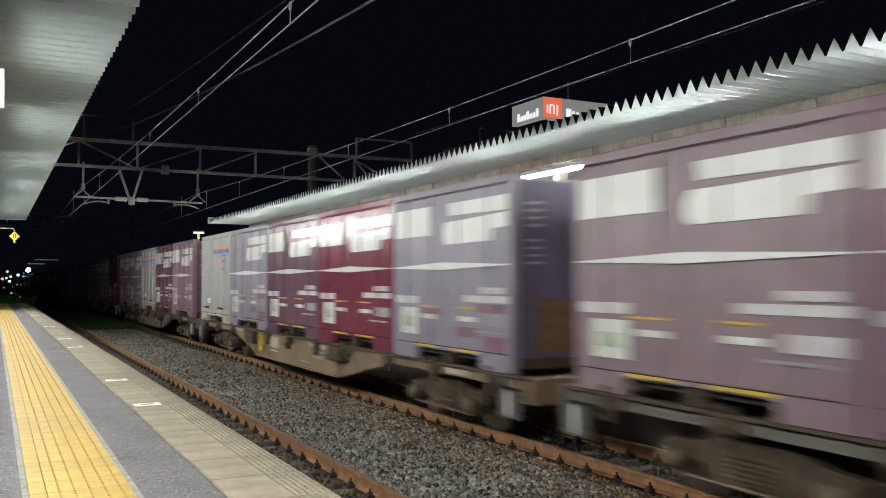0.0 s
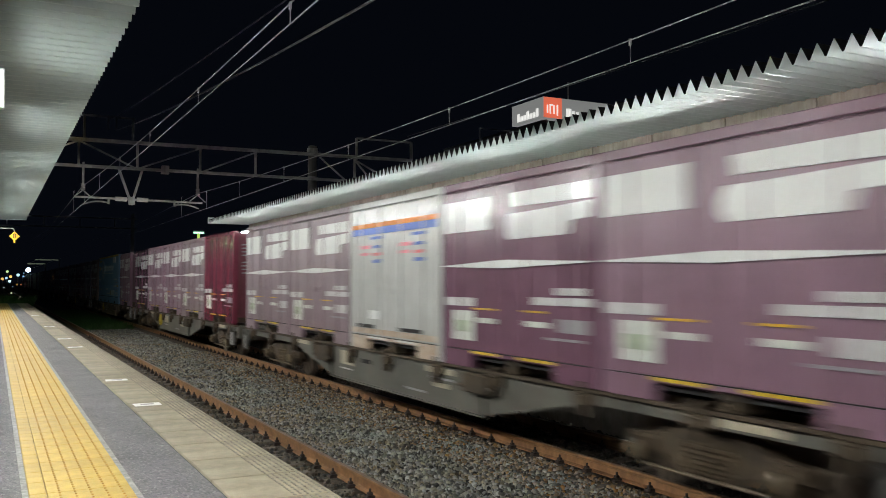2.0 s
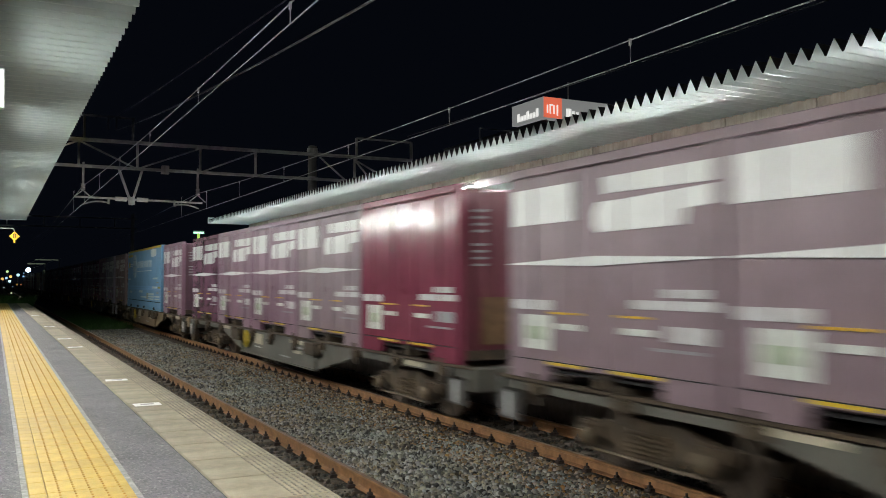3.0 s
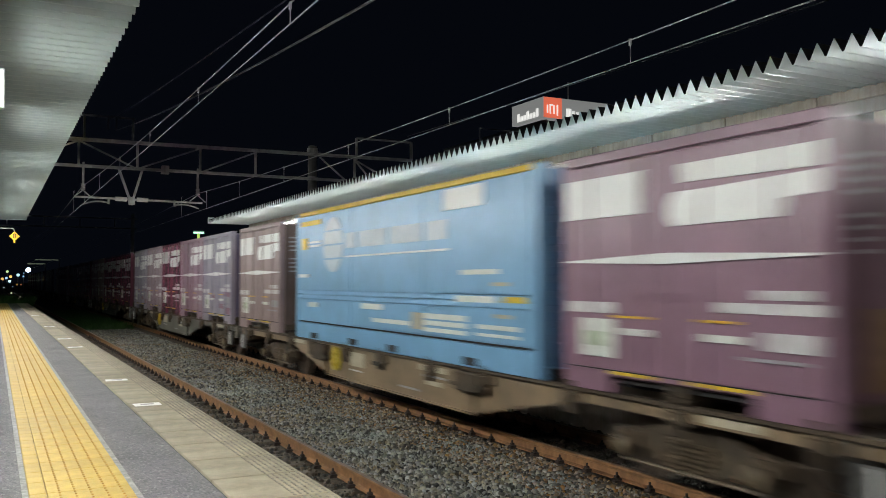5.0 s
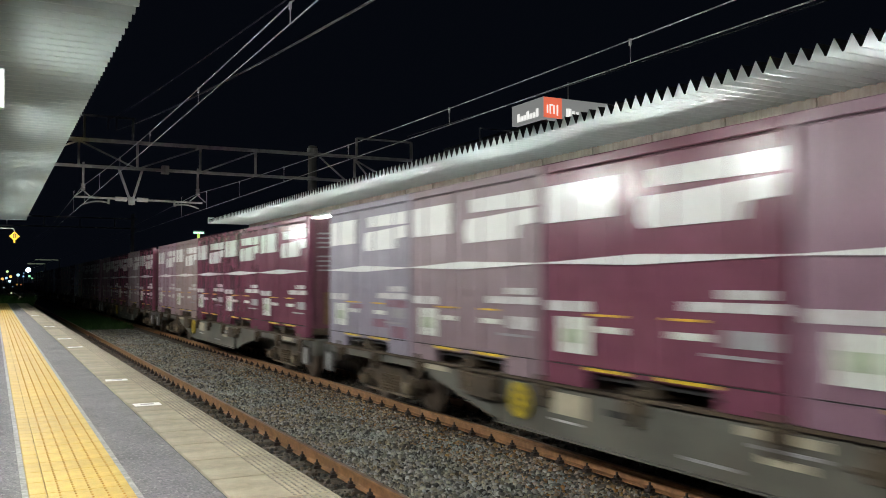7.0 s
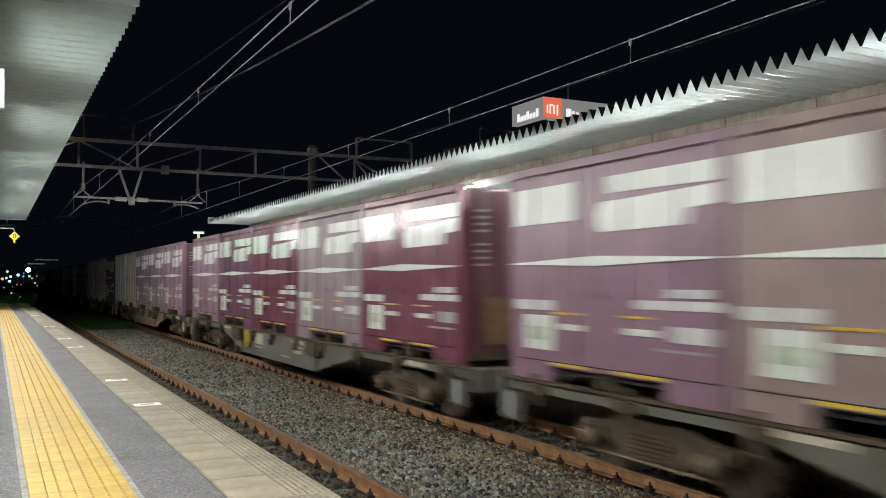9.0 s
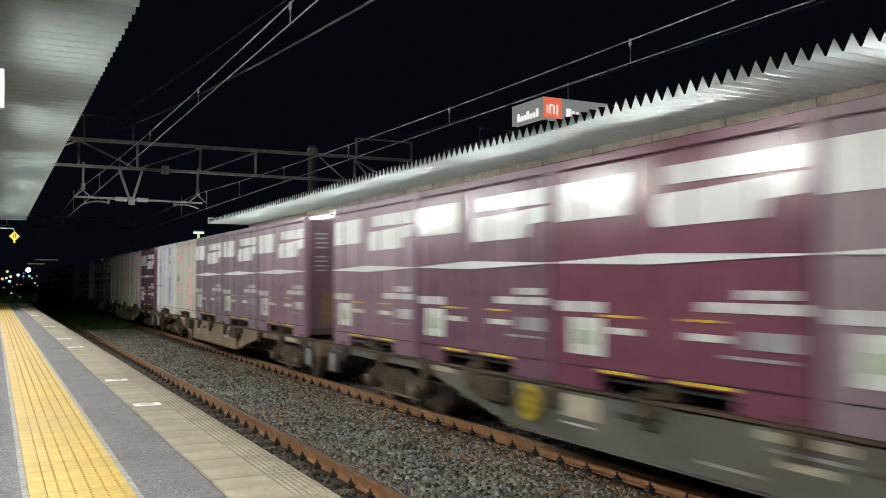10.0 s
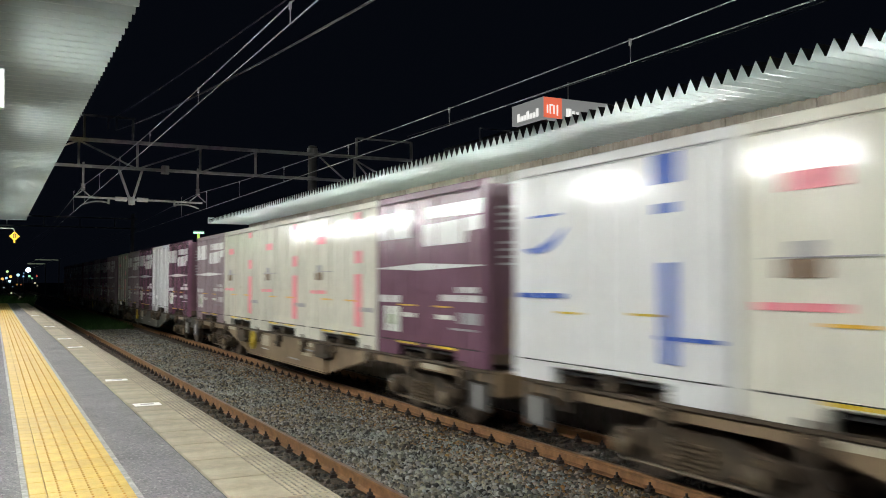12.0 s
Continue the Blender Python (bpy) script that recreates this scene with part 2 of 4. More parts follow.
def empty(name, label, category, group="", kind="", m=None):
    ob = new(name)
    if m is not None:
        ob.matrix_basis = m
    return tagged(ob, label, category, group, kind)


def B(*boxes, bev=0.0):
    bm = bmesh.new()
    for b in boxes:
        box(bm, *b, bev=bev)
    return bm


# ---- ground, ballast, track ----
ground = tagged(part("ground", B((-900, 1500, -60, 2500, -1.2, -0.62)), EARTH), "dark bare earth reaching to the horizon", "ground", kind="structure")

bm = bmesh.new()
prism(bm, [(1.75, -0.9), (1.75, -0.24), (2.4, -0.22), (6.0, -0.215), (8.0, -0.22), (8.72, -0.24), (8.72, -0.9)], "y", -14, 420)
ballast_bed = tagged(part("ballast_bed", bm, BED), "packed brown ballast bed under the tracks", "ballast", kind="structure")


def stones(name, label, x0, x1, y0, y1, size, count, seed, material=None):
    """Loose stones, each an uneven lump, joined into one sheet."""
    rng = np.random.default_rng(seed)
    g = (1 + 5 ** 0.5) / 2
    v = np.array([(-1, g, 0), (1, g, 0), (-1, -g, 0), (1, -g, 0), (0, -1, g), (0, 1, g), (0, -1, -g), (0, 1, -g),
                  (g, 0, -1), (g, 0, 1), (-g, 0, -1), (-g, 0, 1)], float) / 1.9
    f = np.array([(0, 11, 5), (0, 5, 1), (0, 1, 7), (0, 7, 10), (0, 10, 11), (1, 5, 9), (5, 11, 4), (11, 10, 2),
                  (10, 7, 6), (7, 1, 8), (3, 9, 4), (3, 4, 2), (3, 2, 6), (3, 6, 8), (3, 8, 9), (4, 9, 5), (2, 4, 11),
                  (6, 2, 10), (8, 6, 7), (9, 8, 1)])
    q = rng.normal(size=(count, 4))
    q /= np.linalg.norm(q, axis=1)[:, None]
    a, b, c, d = q.T
    rot = np.stack([1 - 2 * (c * c + d * d), 2 * (b * c - d * a), 2 * (b * d + c * a),
                    2 * (b * c + d * a), 1 - 2 * (b * b + d * d), 2 * (c * d - b * a),
                    2 * (b * d - c * a), 2 * (c * d + b * a), 1 - 2 * (b * b + c * c)], 1).reshape(-1, 3, 3)
    ax = rng.uniform(0.6, 1.25, (count, 1, 3)) * size * rng.uniform(0.6, 1.3, (count, 1, 1)) / 2
    p = (v[None] * rng.uniform(0.72, 1.2, (count, 12, 1))) * ax
    p = np.einsum("nij,nkj->nki", rot, p)
    pos = np.stack([rng.uniform(x0, x1, count), rng.uniform(y0, y1, count), rng.uniform(-0.225, -0.185, count)], 1)
    p = (p + pos[:, None]).reshape(-1, 3)
    faces = (f[None] + 12 * np.arange(count)[:, None, None]).reshape(-1, 3)
    me = bpy.data.meshes.new(name)
    me.vertices.add(len(p))
    me.vertices.foreach_set("co", p.ravel())
    me.loops.add(faces.size)
    me.loops.foreach_set("vertex_index", faces.ravel().astype(np.int32))
    me.polygons.add(len(faces))
    me.polygons.foreach_set("loop_start", np.arange(0, faces.size, 3, dtype=np.int32))
    me.update(calc_edges=True)
    me.materials.append(material or STONE)
    return tagged(new(name, me), label, "ballast", kind="stuff")


stones("ballast_stones", "grey and brown crushed stone ballast between the tracks", 3.85, 6.3, 6.2, 20, 0.060, 22000, 3)
stones("ballast_stones", "grey and brown crushed stone ballast between the tracks", 3.85, 6.3, 20, 46, 0.066, 21000, 4)
stones("ballast_stones", "shade-coloured crushed stone ballast between the rails", 6.75, 8.6, 4.5, 46, 0.06, 12000, 5, STONE_SHADED)
stones("ballast_stones", "rust-stained crushed stone ballast along the rail", 5.5, 6.62, 5.0, 30, 0.058, 13000, 7, STONE_RUST)
stones("ballast_stones", "shade-coloured crushed stone ballast beside the platform", 1.8, 3.7, 4.0, 40, 0.06, 17000, 6, STONE_SHADED)

stones("ballast_stones", "grey crushed stone ballast beside the camera", 1.8, 6.6, -11, 6.2, 0.066, 16000, 8)

RAIL_OUTLINE = [(-0.064, -0.153), (0.064, -0.153), (0.064, -0.142), (0.012, -0.125), (0.009, -0.048), (0.0325, -0.036),
                (0.0325, -0.006), (0.026, 0.0), (-0.026, 0.0), (-0.0325, -0.006), (-0.0325, -0.036), (-0.009, -0.048),
                (-0.012, -0.125), (-0.064, -0.142)]


def track(x, y0, y1):
    t = empty("railway_track", "rusty narrow-gauge rails on concrete sleepers in ballast", "track", kind="structure", m=pose(x, 0, 0))
    for s in (-1, 1):
        r = shared("rail", "rail", lambda bm: prism(bm, RAIL_OUTLINE, "y", -14, 420), RUST, t, "rusty brown steel rail", pose(s * 0.566, 0, 0))
        shared("running_surface", "rail_head", lambda bm: box(bm, -0.024, 0.024, -14, 420, 0.0005, 0.004), RAILTOP, r)
    k = 0
    y = y0
    while y < y1:
        shared("sleeper", "sleeper", lambda bm: box(bm, -1.0, 1.0, -0.11, 0.11, -0.34, -0.19, 0.015), CONCRETE, t, "", pose(0, y, 0))
        for s in (-1, 1):
            for side in (-1, 1):
                if 3 < y < 40 and k < 300:
                    def clip(bm):
                        box(bm, -0.05, 0.05, -0.045, 0.045, -0.165, -0.12, 0.01)
                        box(bm, -0.028, 0.028, -0.03, 0.03, -0.12, -0.085, 0.01)
                        rod(bm, (0.0, 0, -0.09), (0.0, 0, -0.05), 0.014, 6)
                    shared("rail_clip", "clip", clip, CLIP, t, "", pose(x=s * 0.566 + side * 0.098, y=y, z=0))
                    k += 1
        y += 0.58
    return t


track(TRACK_A, -11.5, 60)
track(TRACK_B, -11.5, 60)

# ---- near platform ----
plat = tagged(part("platform", B((-7, PLAT_EDGE - 0.16, -14, PLAT_END, -0.9, PLAT_Z - 0.10)), PLAT_SIDE), "concrete station platform with asphalt top", "platform", kind="structure")
part("asphalt_top", B((-7, 0.190, -14, PLAT_END, PLAT_Z - 0.10, PLAT_Z - 0.002)), ASPHALT, plat, "grey asphalt walking surface")
part("asphalt_strip", B((0.712, 1.137, -14, PLAT_END, PLAT_Z - 0.10, PLAT_Z - 0.002)), ASPHALT, plat, "grey asphalt strip")
part("tactile_bedding", B((0.192, 0.710, -14, PLAT_END, PLAT_Z - 0.10, PLAT_Z - 0.012)), PLAT_SIDE, plat)
part("joint_bed", B((1.139, PLAT_EDGE - 0.01, -14, PLAT_END, PLAT_Z - 0.10, PLAT_Z - 0.014)), BLACK, plat, "dark joint filling")
for x0, x1 in ((0.160, 0.190), (0.712, 0.742)):
    part("border_line", B((x0, x1, -14, PLAT_END, PLAT_Z - 0.002, PLAT_Z + 0.002)), LINE_WHITE, plat, "worn pale mortar line")


# ---- near and far canopies ----
def folded_roof(bm, x0, x1, y0, y1, z, pitch=0.235, depth=0.16, thick=0.012, cut=(0.06, 0.50, 0.58)):
    """Folded sheet: ridges run across the platform, teeth show at the eave."""
    k = int((y1 - y0) / pitch)
    prof = []
    for i in range(k):
        y = y1 - i * pitch
        prof += [(y, z + depth), (y - pitch * cut[0], z + depth), (y - pitch * cut[1], z), (y - pitch * cut[2], z)]
    rows = []
    for x in (x0, x1):
        rows.append([bm.verts.new((x, y, zz)) for y, zz in prof])
        rows.append([bm.verts.new((x, y, zz + thick)) for y, zz in prof])
    for i in range(len(prof) - 1):
        bm.faces.new((rows[0][i], rows[0][i + 1], rows[2][i + 1], rows[2][i]))
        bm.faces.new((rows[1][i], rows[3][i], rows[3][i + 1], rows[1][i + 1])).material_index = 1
        bm.faces.new((rows[0][i], rows[1][i], rows[1][i + 1], rows[0][i + 1]))
        bm.faces.new((rows[2][i], rows[2][i + 1], rows[3][i + 1], rows[3][i]))
    return bm


def lamp(x, y, z, tube, hung=True, length=2.4):
    t = empty("platform_lamp", "lit white twin-tube fluorescent lamp under the canopy", "lamp", "platform lamps", m=pose(x, y, z))
    shared("housing", "lamp_housing", lambda bm: prism(bm, [(-0.135, 0.035), (-0.125, 0.035), (-0.08, 0.07), (0.08, 0.07), (0.125, 0.035), (0.135, 0.035), (0.09, 0.12), (-0.09, 0.12)], "y", -length / 2, length / 2), HOUSING, t, "white trough reflector")
    for s in (-1, 1):
        shared("bracket", "lamp_bracket", lambda bm: box(bm, -0.13, 0.13, -0.02, 0.02, -0.02, 0.05), HOUSING, t, "", pose(0, s * (length / 2 - 0.03), 0))
        if hung:
            shared("stem", "lamp_stem", lambda bm: rod(bm, (0, 0, 0.12), (0, 0, 0.55), 0.012), POLE, t, "", pose(0, s * 0.8, 0))
        else:
            shared("arm", "lamp_arm", lambda bm: rod(bm, (0, 0, 0.10), (0.44, 0, 0.30), 0.012), POLE, t, "", pose(0, s * 0.8, 0))
        shared("tube", "lamp_tube", lambda bm: rod(bm, (0, -length / 2 + 0.05, 0.01), (0, length / 2 - 0.05, 0.01), 0.019, 10), tube, t, "glowing white tube", pose(s * 0.085, 0, 0))
    return t


near_canopy = empty("near_canopy", "pale grey folded metal canopy over the platform", "canopy", kind="structure")
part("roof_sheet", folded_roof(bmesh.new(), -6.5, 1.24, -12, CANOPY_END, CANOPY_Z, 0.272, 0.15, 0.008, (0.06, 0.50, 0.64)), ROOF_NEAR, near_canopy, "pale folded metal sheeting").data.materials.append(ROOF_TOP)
part("end_fascia", B((-6.5, 1.27, CANOPY_END + 0.01, CANOPY_END + 0.06, CANOPY_Z - 0.02, CANOPY_Z + 0.26)), ROOF, near_canopy)
for x in (-4.6, -1.9):
    part("purlin", B((x, x + 0.2, -12, CANOPY_END, CANOPY_Z - 0.32, CANOPY_Z - 0.004)), BEAM, near_canopy)
for y in (-8, 0, 8, 16, 24, 32, 40):
    shared("column", "canopy_column", lambda bm: box(bm, -0.12, 0.12, -0.12, 0.12, PLAT_Z - 0.002, CANOPY_Z - 0.32, 0.01), BEAM, near_canopy, "", pose(-4.5, y, 0))
for i in range(8):
    lamp(-0.5, 0.2 + 5.2 * i, 4.38, TUBE)
notice = empty("light_box_sign", "lit white box sign hanging under the platform canopy", "sign", m=pose(0, 12.0, 0))
part("case", B((-1.3, 0.088, -0.09, 0.09, 4.33, 4.82), bev=0.01), HOUSING, notice, "pale metal case")
part("lit_face", B((-1.28, 0.068, -0.098, -0.0905, 4.35, 4.80)), glow("sign_face_white", (0.97, 1.0, 0.97), 1.6), notice, "glowing white face")
for x in (-1.1, -0.15):
    part("hanger", rod(bmesh.new(), (x, 0, 4.82), (x, 0, CANOPY_Z + 0.02), 0.012), POLE, notice)

far_plat = tagged(part("far_platform", B((FAR_EDGE, 18, -14, 78, -0.9, PLAT_Z)), PLAT_SIDE), "concrete platform beyond the freight train", "platform", kind="structure")
far_canopy = empty("far_canopy", "pale folded metal canopy over the far platform", "canopy", kind="structure")
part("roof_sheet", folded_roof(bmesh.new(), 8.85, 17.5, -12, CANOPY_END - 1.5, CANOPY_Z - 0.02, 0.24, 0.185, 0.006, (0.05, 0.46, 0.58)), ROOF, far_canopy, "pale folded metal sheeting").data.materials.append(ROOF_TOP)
part("end_fascia", B((8.83, 17.5, CANOPY_END - 1.49, CANOPY_END - 1.44, CANOPY_Z - 0.02, CANOPY_Z + 0.26)), ROOF, far_canopy)
part("eave_beam", B((10.75, 10.87, -12, CANOPY_END - 1.5, CANOPY_Z - 0.17, CANOPY_Z - 0.004)), BEAM, far_canopy, "cream painted steel beam, rust marked")
part("soffit_board", B((10.80, 10.84, -12, CANOPY_END - 1.5, CANOPY_Z - 0.37, CANOPY_Z - 0.172)), FASCIA, far_canopy, "pale grey board below the beam")
for i in range(24):
    shared("gusset", "gusset", lambda bm: box(bm, -0.03, 0.0, -0.05, 0.05, -0.05, 0.10), BEAM, far_canopy, "", pose(10.748, -2 + 1.8 * i, CANOPY_Z - 0.13))
part("back_wall", B((17.5, 17.7, -12, CANOPY_END, PLAT_Z, CANOPY_Z + 0.1)), FACADE, far_canopy)
for y in (-8, 0, 8, 16, 24, 32, 40):
    shared("column", "far_column", lambda bm: box(bm, -0.12, 0.12, -0.12, 0.12, PLAT_Z, CANOPY_Z - 0.24, 0.01), BEAM, far_canopy, "", pose(11.25, y, 0))
for i in range(1, 10):
    lamp(10.3, -4.4 + 4.8 * i, 4.45, TUBE_FAR, False)

# ---- train ----
SPEED_ROWS = list(enumerate((0, 12.95, 25.95, 39.25, 52.75, 66.4, 79.95, 93.47, 107.06, 120.7, 134.4, 148.2, 162.0)))
HALF = 1.8725
RIDERS = []


def side(bm, u0, u1, z0, z1, off, d=0.006):
    """A flat piece on the track-side wall; u runs from the far corner, off is how far it stands out."""
    return box(bm, -1.225 - off - d, -1.225 - off, HALF - u1, HALF - u0, z0, z1)


def side_poly(bm, pts, off, d=0.006):
    return prism(bm, [(HALF - u, z) for u, z in pts], "x", -1.225 - off - d, -1.225 - off)


def container(color, stripe=True, logos=True, design="", first_panel=True):
    words = {"maroon": "maroon", "crimson": "deep crimson", "plum": "dull plum", "mauve": "faded greyish mauve", "rose": "faded rose-mauve", "dusk": "faded purple-grey",
             "tan": "faded brownish mauve", "lilac": "faded lilac", "white": "white", "silver": "silver-white", "cream": "cream-white"}[color]
    t = empty("freight_container", words + " steel freight container riding on a flat wagon" if not design else words + " freight container with coloured markings on a flat wagon",
              "freight container", "freight containers")
    p = PAINT[color]
    W = GLOSS_WHITE if color in GLOSSY else SHEET_WHITE
    wk = W.name
    box_of = lambda *b, bev=0.0: (lambda bm: box(bm, *b, bev=bev))
    shared("shell", "c_shell", box_of(-1.17, 1.2, -HALF + 0.05, HALF - 0.05, 0.16, 2.59, bev=0.01), p, t)
    for sx in (-1, 1):
        for sy in (-1, 1):
            shared("corner_post", "c_post", box_of(-0.065, 0.065, -0.065, 0.065, 0, 2.65, bev=0.012), p, t, "", pose(sx * 1.16, sy * (HALF - 0.065), 0))
        shared("top_rail", "c_top", box_of(-0.05, 0.05, -HALF + 0.13, HALF - 0.13, 2.535, 2.648, bev=0.01), p, t, "", pose(sx * 1.172, 0, 0))

    for sx in (-1, 1):
        for i, (a, b, z0) in enumerate(((0.13, 0.86, 0.0), (0.86, 2.90, 0.19), (2.90, 3.585, 0.0))):
            shared("bottom_rail", "c_bottom%d" % i, lambda bm: box(bm, -0.05, 0.05, HALF - b, HALF - a, max(0, z0), 0.235), RUSTY_WHITE if color == "silver" else p, t, "", pose(sx * 1.17, 0, 0))
    shared("door_seam", "c_seam", lambda bm: side(bm, 0.14, 3.605, 0.237, 0.249, -0.052, 0.05), BLACK, t, "black strip for the shaded gap below the doors")
    shared("centre_foot", "c_foot", box_of(-1.19, 1.19, -0.10, 0.10, 0.0, 0.19, bev=0.01), WAGON_DIRT, t, "grimy centre foot between the fork pockets")
    # floor pan and fork pockets are solid black, standing in for shade underneath
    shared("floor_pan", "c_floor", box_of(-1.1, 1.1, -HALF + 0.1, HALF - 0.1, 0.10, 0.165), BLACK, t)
    for u in (0.86, 2.06):
        w = 0.76 if u < 1 else 0.84
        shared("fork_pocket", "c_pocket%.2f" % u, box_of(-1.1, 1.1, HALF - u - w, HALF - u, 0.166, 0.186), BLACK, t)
        shared("pocket_edge", "c_pedge%.2f" % u, lambda bm: side(bm, u + 0.02, u + w - 0.02, 0.205, 0.238, -0.004), YELLOW if color not in ("white", "silver") else PAPER, t, "yellow painted fork pocket edge")
    # door leaves with pressed ribs
    for i, (a, b) in enumerate(((0.14, 1.85), (1.865, 3.575))):
        def leaf(bm):
            side(bm, a, b, 0.25, 2.515, -0.052, 0.042)
            bm.faces.ensure_lookup_table()
            face = min(bm.faces, key=lambda f: f.calc_center_median().x)
            bmesh.ops.inset_region(bm, faces=[face], thickness=0.05)
            bmesh.ops.inset_region(bm, faces=[face], thickness=0.008, depth=-0.012)
        d = shared("side_door", "c_door%d" % i, leaf, p, t)
        for uu in ((a + b) / 2 - 0.42, (a + b) / 2 + 0.42):
            shared("lock_rod", "c_rod%.2f" % uu, lambda bm: rod(bm, (-1.235, HALF - uu, 0.2), (-1.235, HALF - uu, 2.55), 0.013, 6), p, d)
    # end wall with pressed ribs
    for i in range(6):
        shared("end_rib", "c_rib", box_of(-0.05, 0.05, -0.03, 0.03, 0.2, 2.56, bev=0.008), SHADED_END_PAINT[color], t, "", pose(-0.9 + 0.36 * i, -HALF + 0.05, 0))
    shared("end_wall", "c_endwall", box_of(-1.092, 1.092, -HALF + 0.04, -HALF + 0.08, 0.2, 2.56), SHADED_END_PAINT[color], t, "end wall in shade-darkened paint")
    # end sill in the same dark brown as the bogies
    shared("end_sill", "c_sill", box_of(-1.09, 1.09, -HALF + 0.02, -HALF + 0.06, 0.06, 0.198), WAGON_DIRT, t, "dark brown end sill")
    if not design:
        shared("end_plate", "c_endplate", box_of(-0.84, -0.2, -HALF + 0.002, -HALF + 0.012, 0.28, 0.98), BRASS, t, "ochre data panel")
        for zz in range(9):
            if zz != 4:
                shared("end_text", "c_endtext%d" % zz, box_of(-0.985, -0.72, -HALF + 0.004, -HALF + 0.014, 1.44 + 0.10 * zz, 1.475 + 0.10 * zz), TEXT_GREY, t)
    if stripe:
        shared("white_stripe", "c_stripe", lambda bm: side_poly(bm, [(0.03, 1.43), (1.78, 1.385), (3.72, 1.43), (3.72, 1.442), (1.78, 1.50), (0.03, 1.442)], 0.012), W, t, "tapering white stripe")
    if logos:
        if first_panel:
            shared("marking_panel", "c_p1", lambda bm: side(bm, 0.09, 1.44, 1.92, 2.37, -0.008, 0.012), W, t, "white marking panel")
        shared("marking_panel", "c_p2", lambda bm: side_poly(bm, [(2.02, 2.185), (3.64, 2.165), (3.64, 2.37), (1.98, 2.37)], -0.008, 0.012), W, t)
        shared("marking_panel", "c_p3", lambda bm: side_poly(bm, [(1.90, 1.76), (3.22, 1.77), (3.26, 1.93), (3.64, 1.95), (3.64, 2.14), (2.3, 2.10), (1.90, 2.10), (1.82, 1.98), (1.82, 1.84)], -0.008, 0.012), W, t)
    if not design:
        for nm, a, b, z0, z1, mt in (("text_bar", 0.11, 0.95, 0.865, 0.985, TEXT_PALE), ("label_stamp", 0.42, 0.80, 0.50, 0.66, LABEL_GREEN),
                                     ("text_bar", 2.95, 3.55, 1.045, 1.13, TEXT_PALE), ("text_bar", 2.45, 3.68, 0.92, 1.015, TEXT_PALE),
                                     ("label_sheet", 0.34, 0.94, 0.38, 0.80, PAPER),
                                     ("door_handle", 0.93, 1.55, 0.82, 0.845, HANDLE), ("door_handle", 2.2, 2.72, 0.82, 0.845, HANDLE),
                                     ("text_bar", 1.08, 1.55, 0.64, 0.71, PAPER), ("text_bar", 2.25, 2.78, 0.64, 0.71, PAPER),
                                     ("text_bar", 3.0, 3.6, 0.60, 0.76, TEXT_PALE if color in ("mauve", "rose") else TEXT_GREY), ("text_bar", 2.75, 3.5, 0.50, 0.53, TEXT_GREY)):
            shared(nm, "c_%s%.2f%.2f" % (nm, a, z0), lambda bm: side(bm, a, b, z0, z1, -0.006, 0.015 if nm == "label_stamp" else 0.012), mt, t)
    for uu in (1.72, 1.99):
        shared("hasp", "c_hasp%.2f" % uu, lambda bm: side(bm, uu - 0.02, uu + 0.02, 1.0, 1.10, -0.006, 0.014), p, t)
    if color == "lilac":
        for i, (a, b, z0, z1) in enumerate(((2.85, 3.62, 0.78, 0.90), (2.2, 2.8, 0.42, 0.56), (1.2, 1.7, 0.72, 0.80), (3.0, 3.62, 0.27, 0.46))):
            shared("repaint_patch", "c_repaint%d" % i, lambda bm: side(bm, a, b, z0, z1, -0.009, 0.009), REPAINT, t, "rose repainted patch")
    marks = {
        "band": [("colour_band", 0.14, 3.6, 2.17, 2.25, ORANGE), ("colour_band", 0.14, 3.6, 2.05, 2.17, BLUE)] + BAND_TEXT,
        "half": [("colour_band", 1.7, 3.6, 2.17, 2.25, ORANGE), ("colour_band", 1.7, 3.6, 2.05, 2.17, BLUE)] + BAND_TEXT[6:],
        "blue": [("colour_band", 2.67, 3.05, 2.2, 2.5, BLUE), ("colour_band", 2.72, 3.0, 1.9, 2.0, BLUE), ("colour_band", 2.80, 2.99, 0.38, 1.4, BLUE), ("text_bar", 0.12, 1.1, 1.01, 1.07, BLUE),
                 ("text_bar", 0.4, 1.0, 2.0, 2.03, BLUE), ("text_bar", 2.75, 3.6, 0.62, 0.66, BLUE), ("door_handle", 0.97, 1.45, 0.83, 0.855, YELLOW), ("door_handle", 2.3, 2.8, 0.85, 0.875, YELLOW)],
        "red": [("colour_band", 2.72, 3.05, 0.38, 1.35, PINK), ("colour_band", 2.72, 3.05, 1.55, 1.78, PINK), ("colour_band", 2.75, 3.0, 2.36, 2.5, PINK),
                ("text_bar", 0.2, 1.1, 0.96, 1.03, PINK), ("text_bar", 2.9, 3.6, 0.66, 0.74, TEXT_GREY), ("emblem", 0.45, 0.9, 1.24, 1.40, BRASS), ("emblem", 0.6, 0.85, 1.42, 1.55, TEXT_GREY),
                ("emblem", 0.5, 1.1, 1.98, 2.14, PINK), ("door_handle", 0.9, 1.45, 0.84, 0.87, HANDLE), ("door_handle", 2.2, 2.9, 0.84, 0.87, HANDLE),
                ("text_bar", 0.3, 1.5, 1.405, 1.42, TEXT_GREY)],
        "plain": [("label_sheet", 0.95, 1.4, 0.52, 0.66, SHEET_WHITE), ("text_bar", 2.5, 3.2, 1.9, 2.0, TEXT_GREY)],
    }.get(design, [])
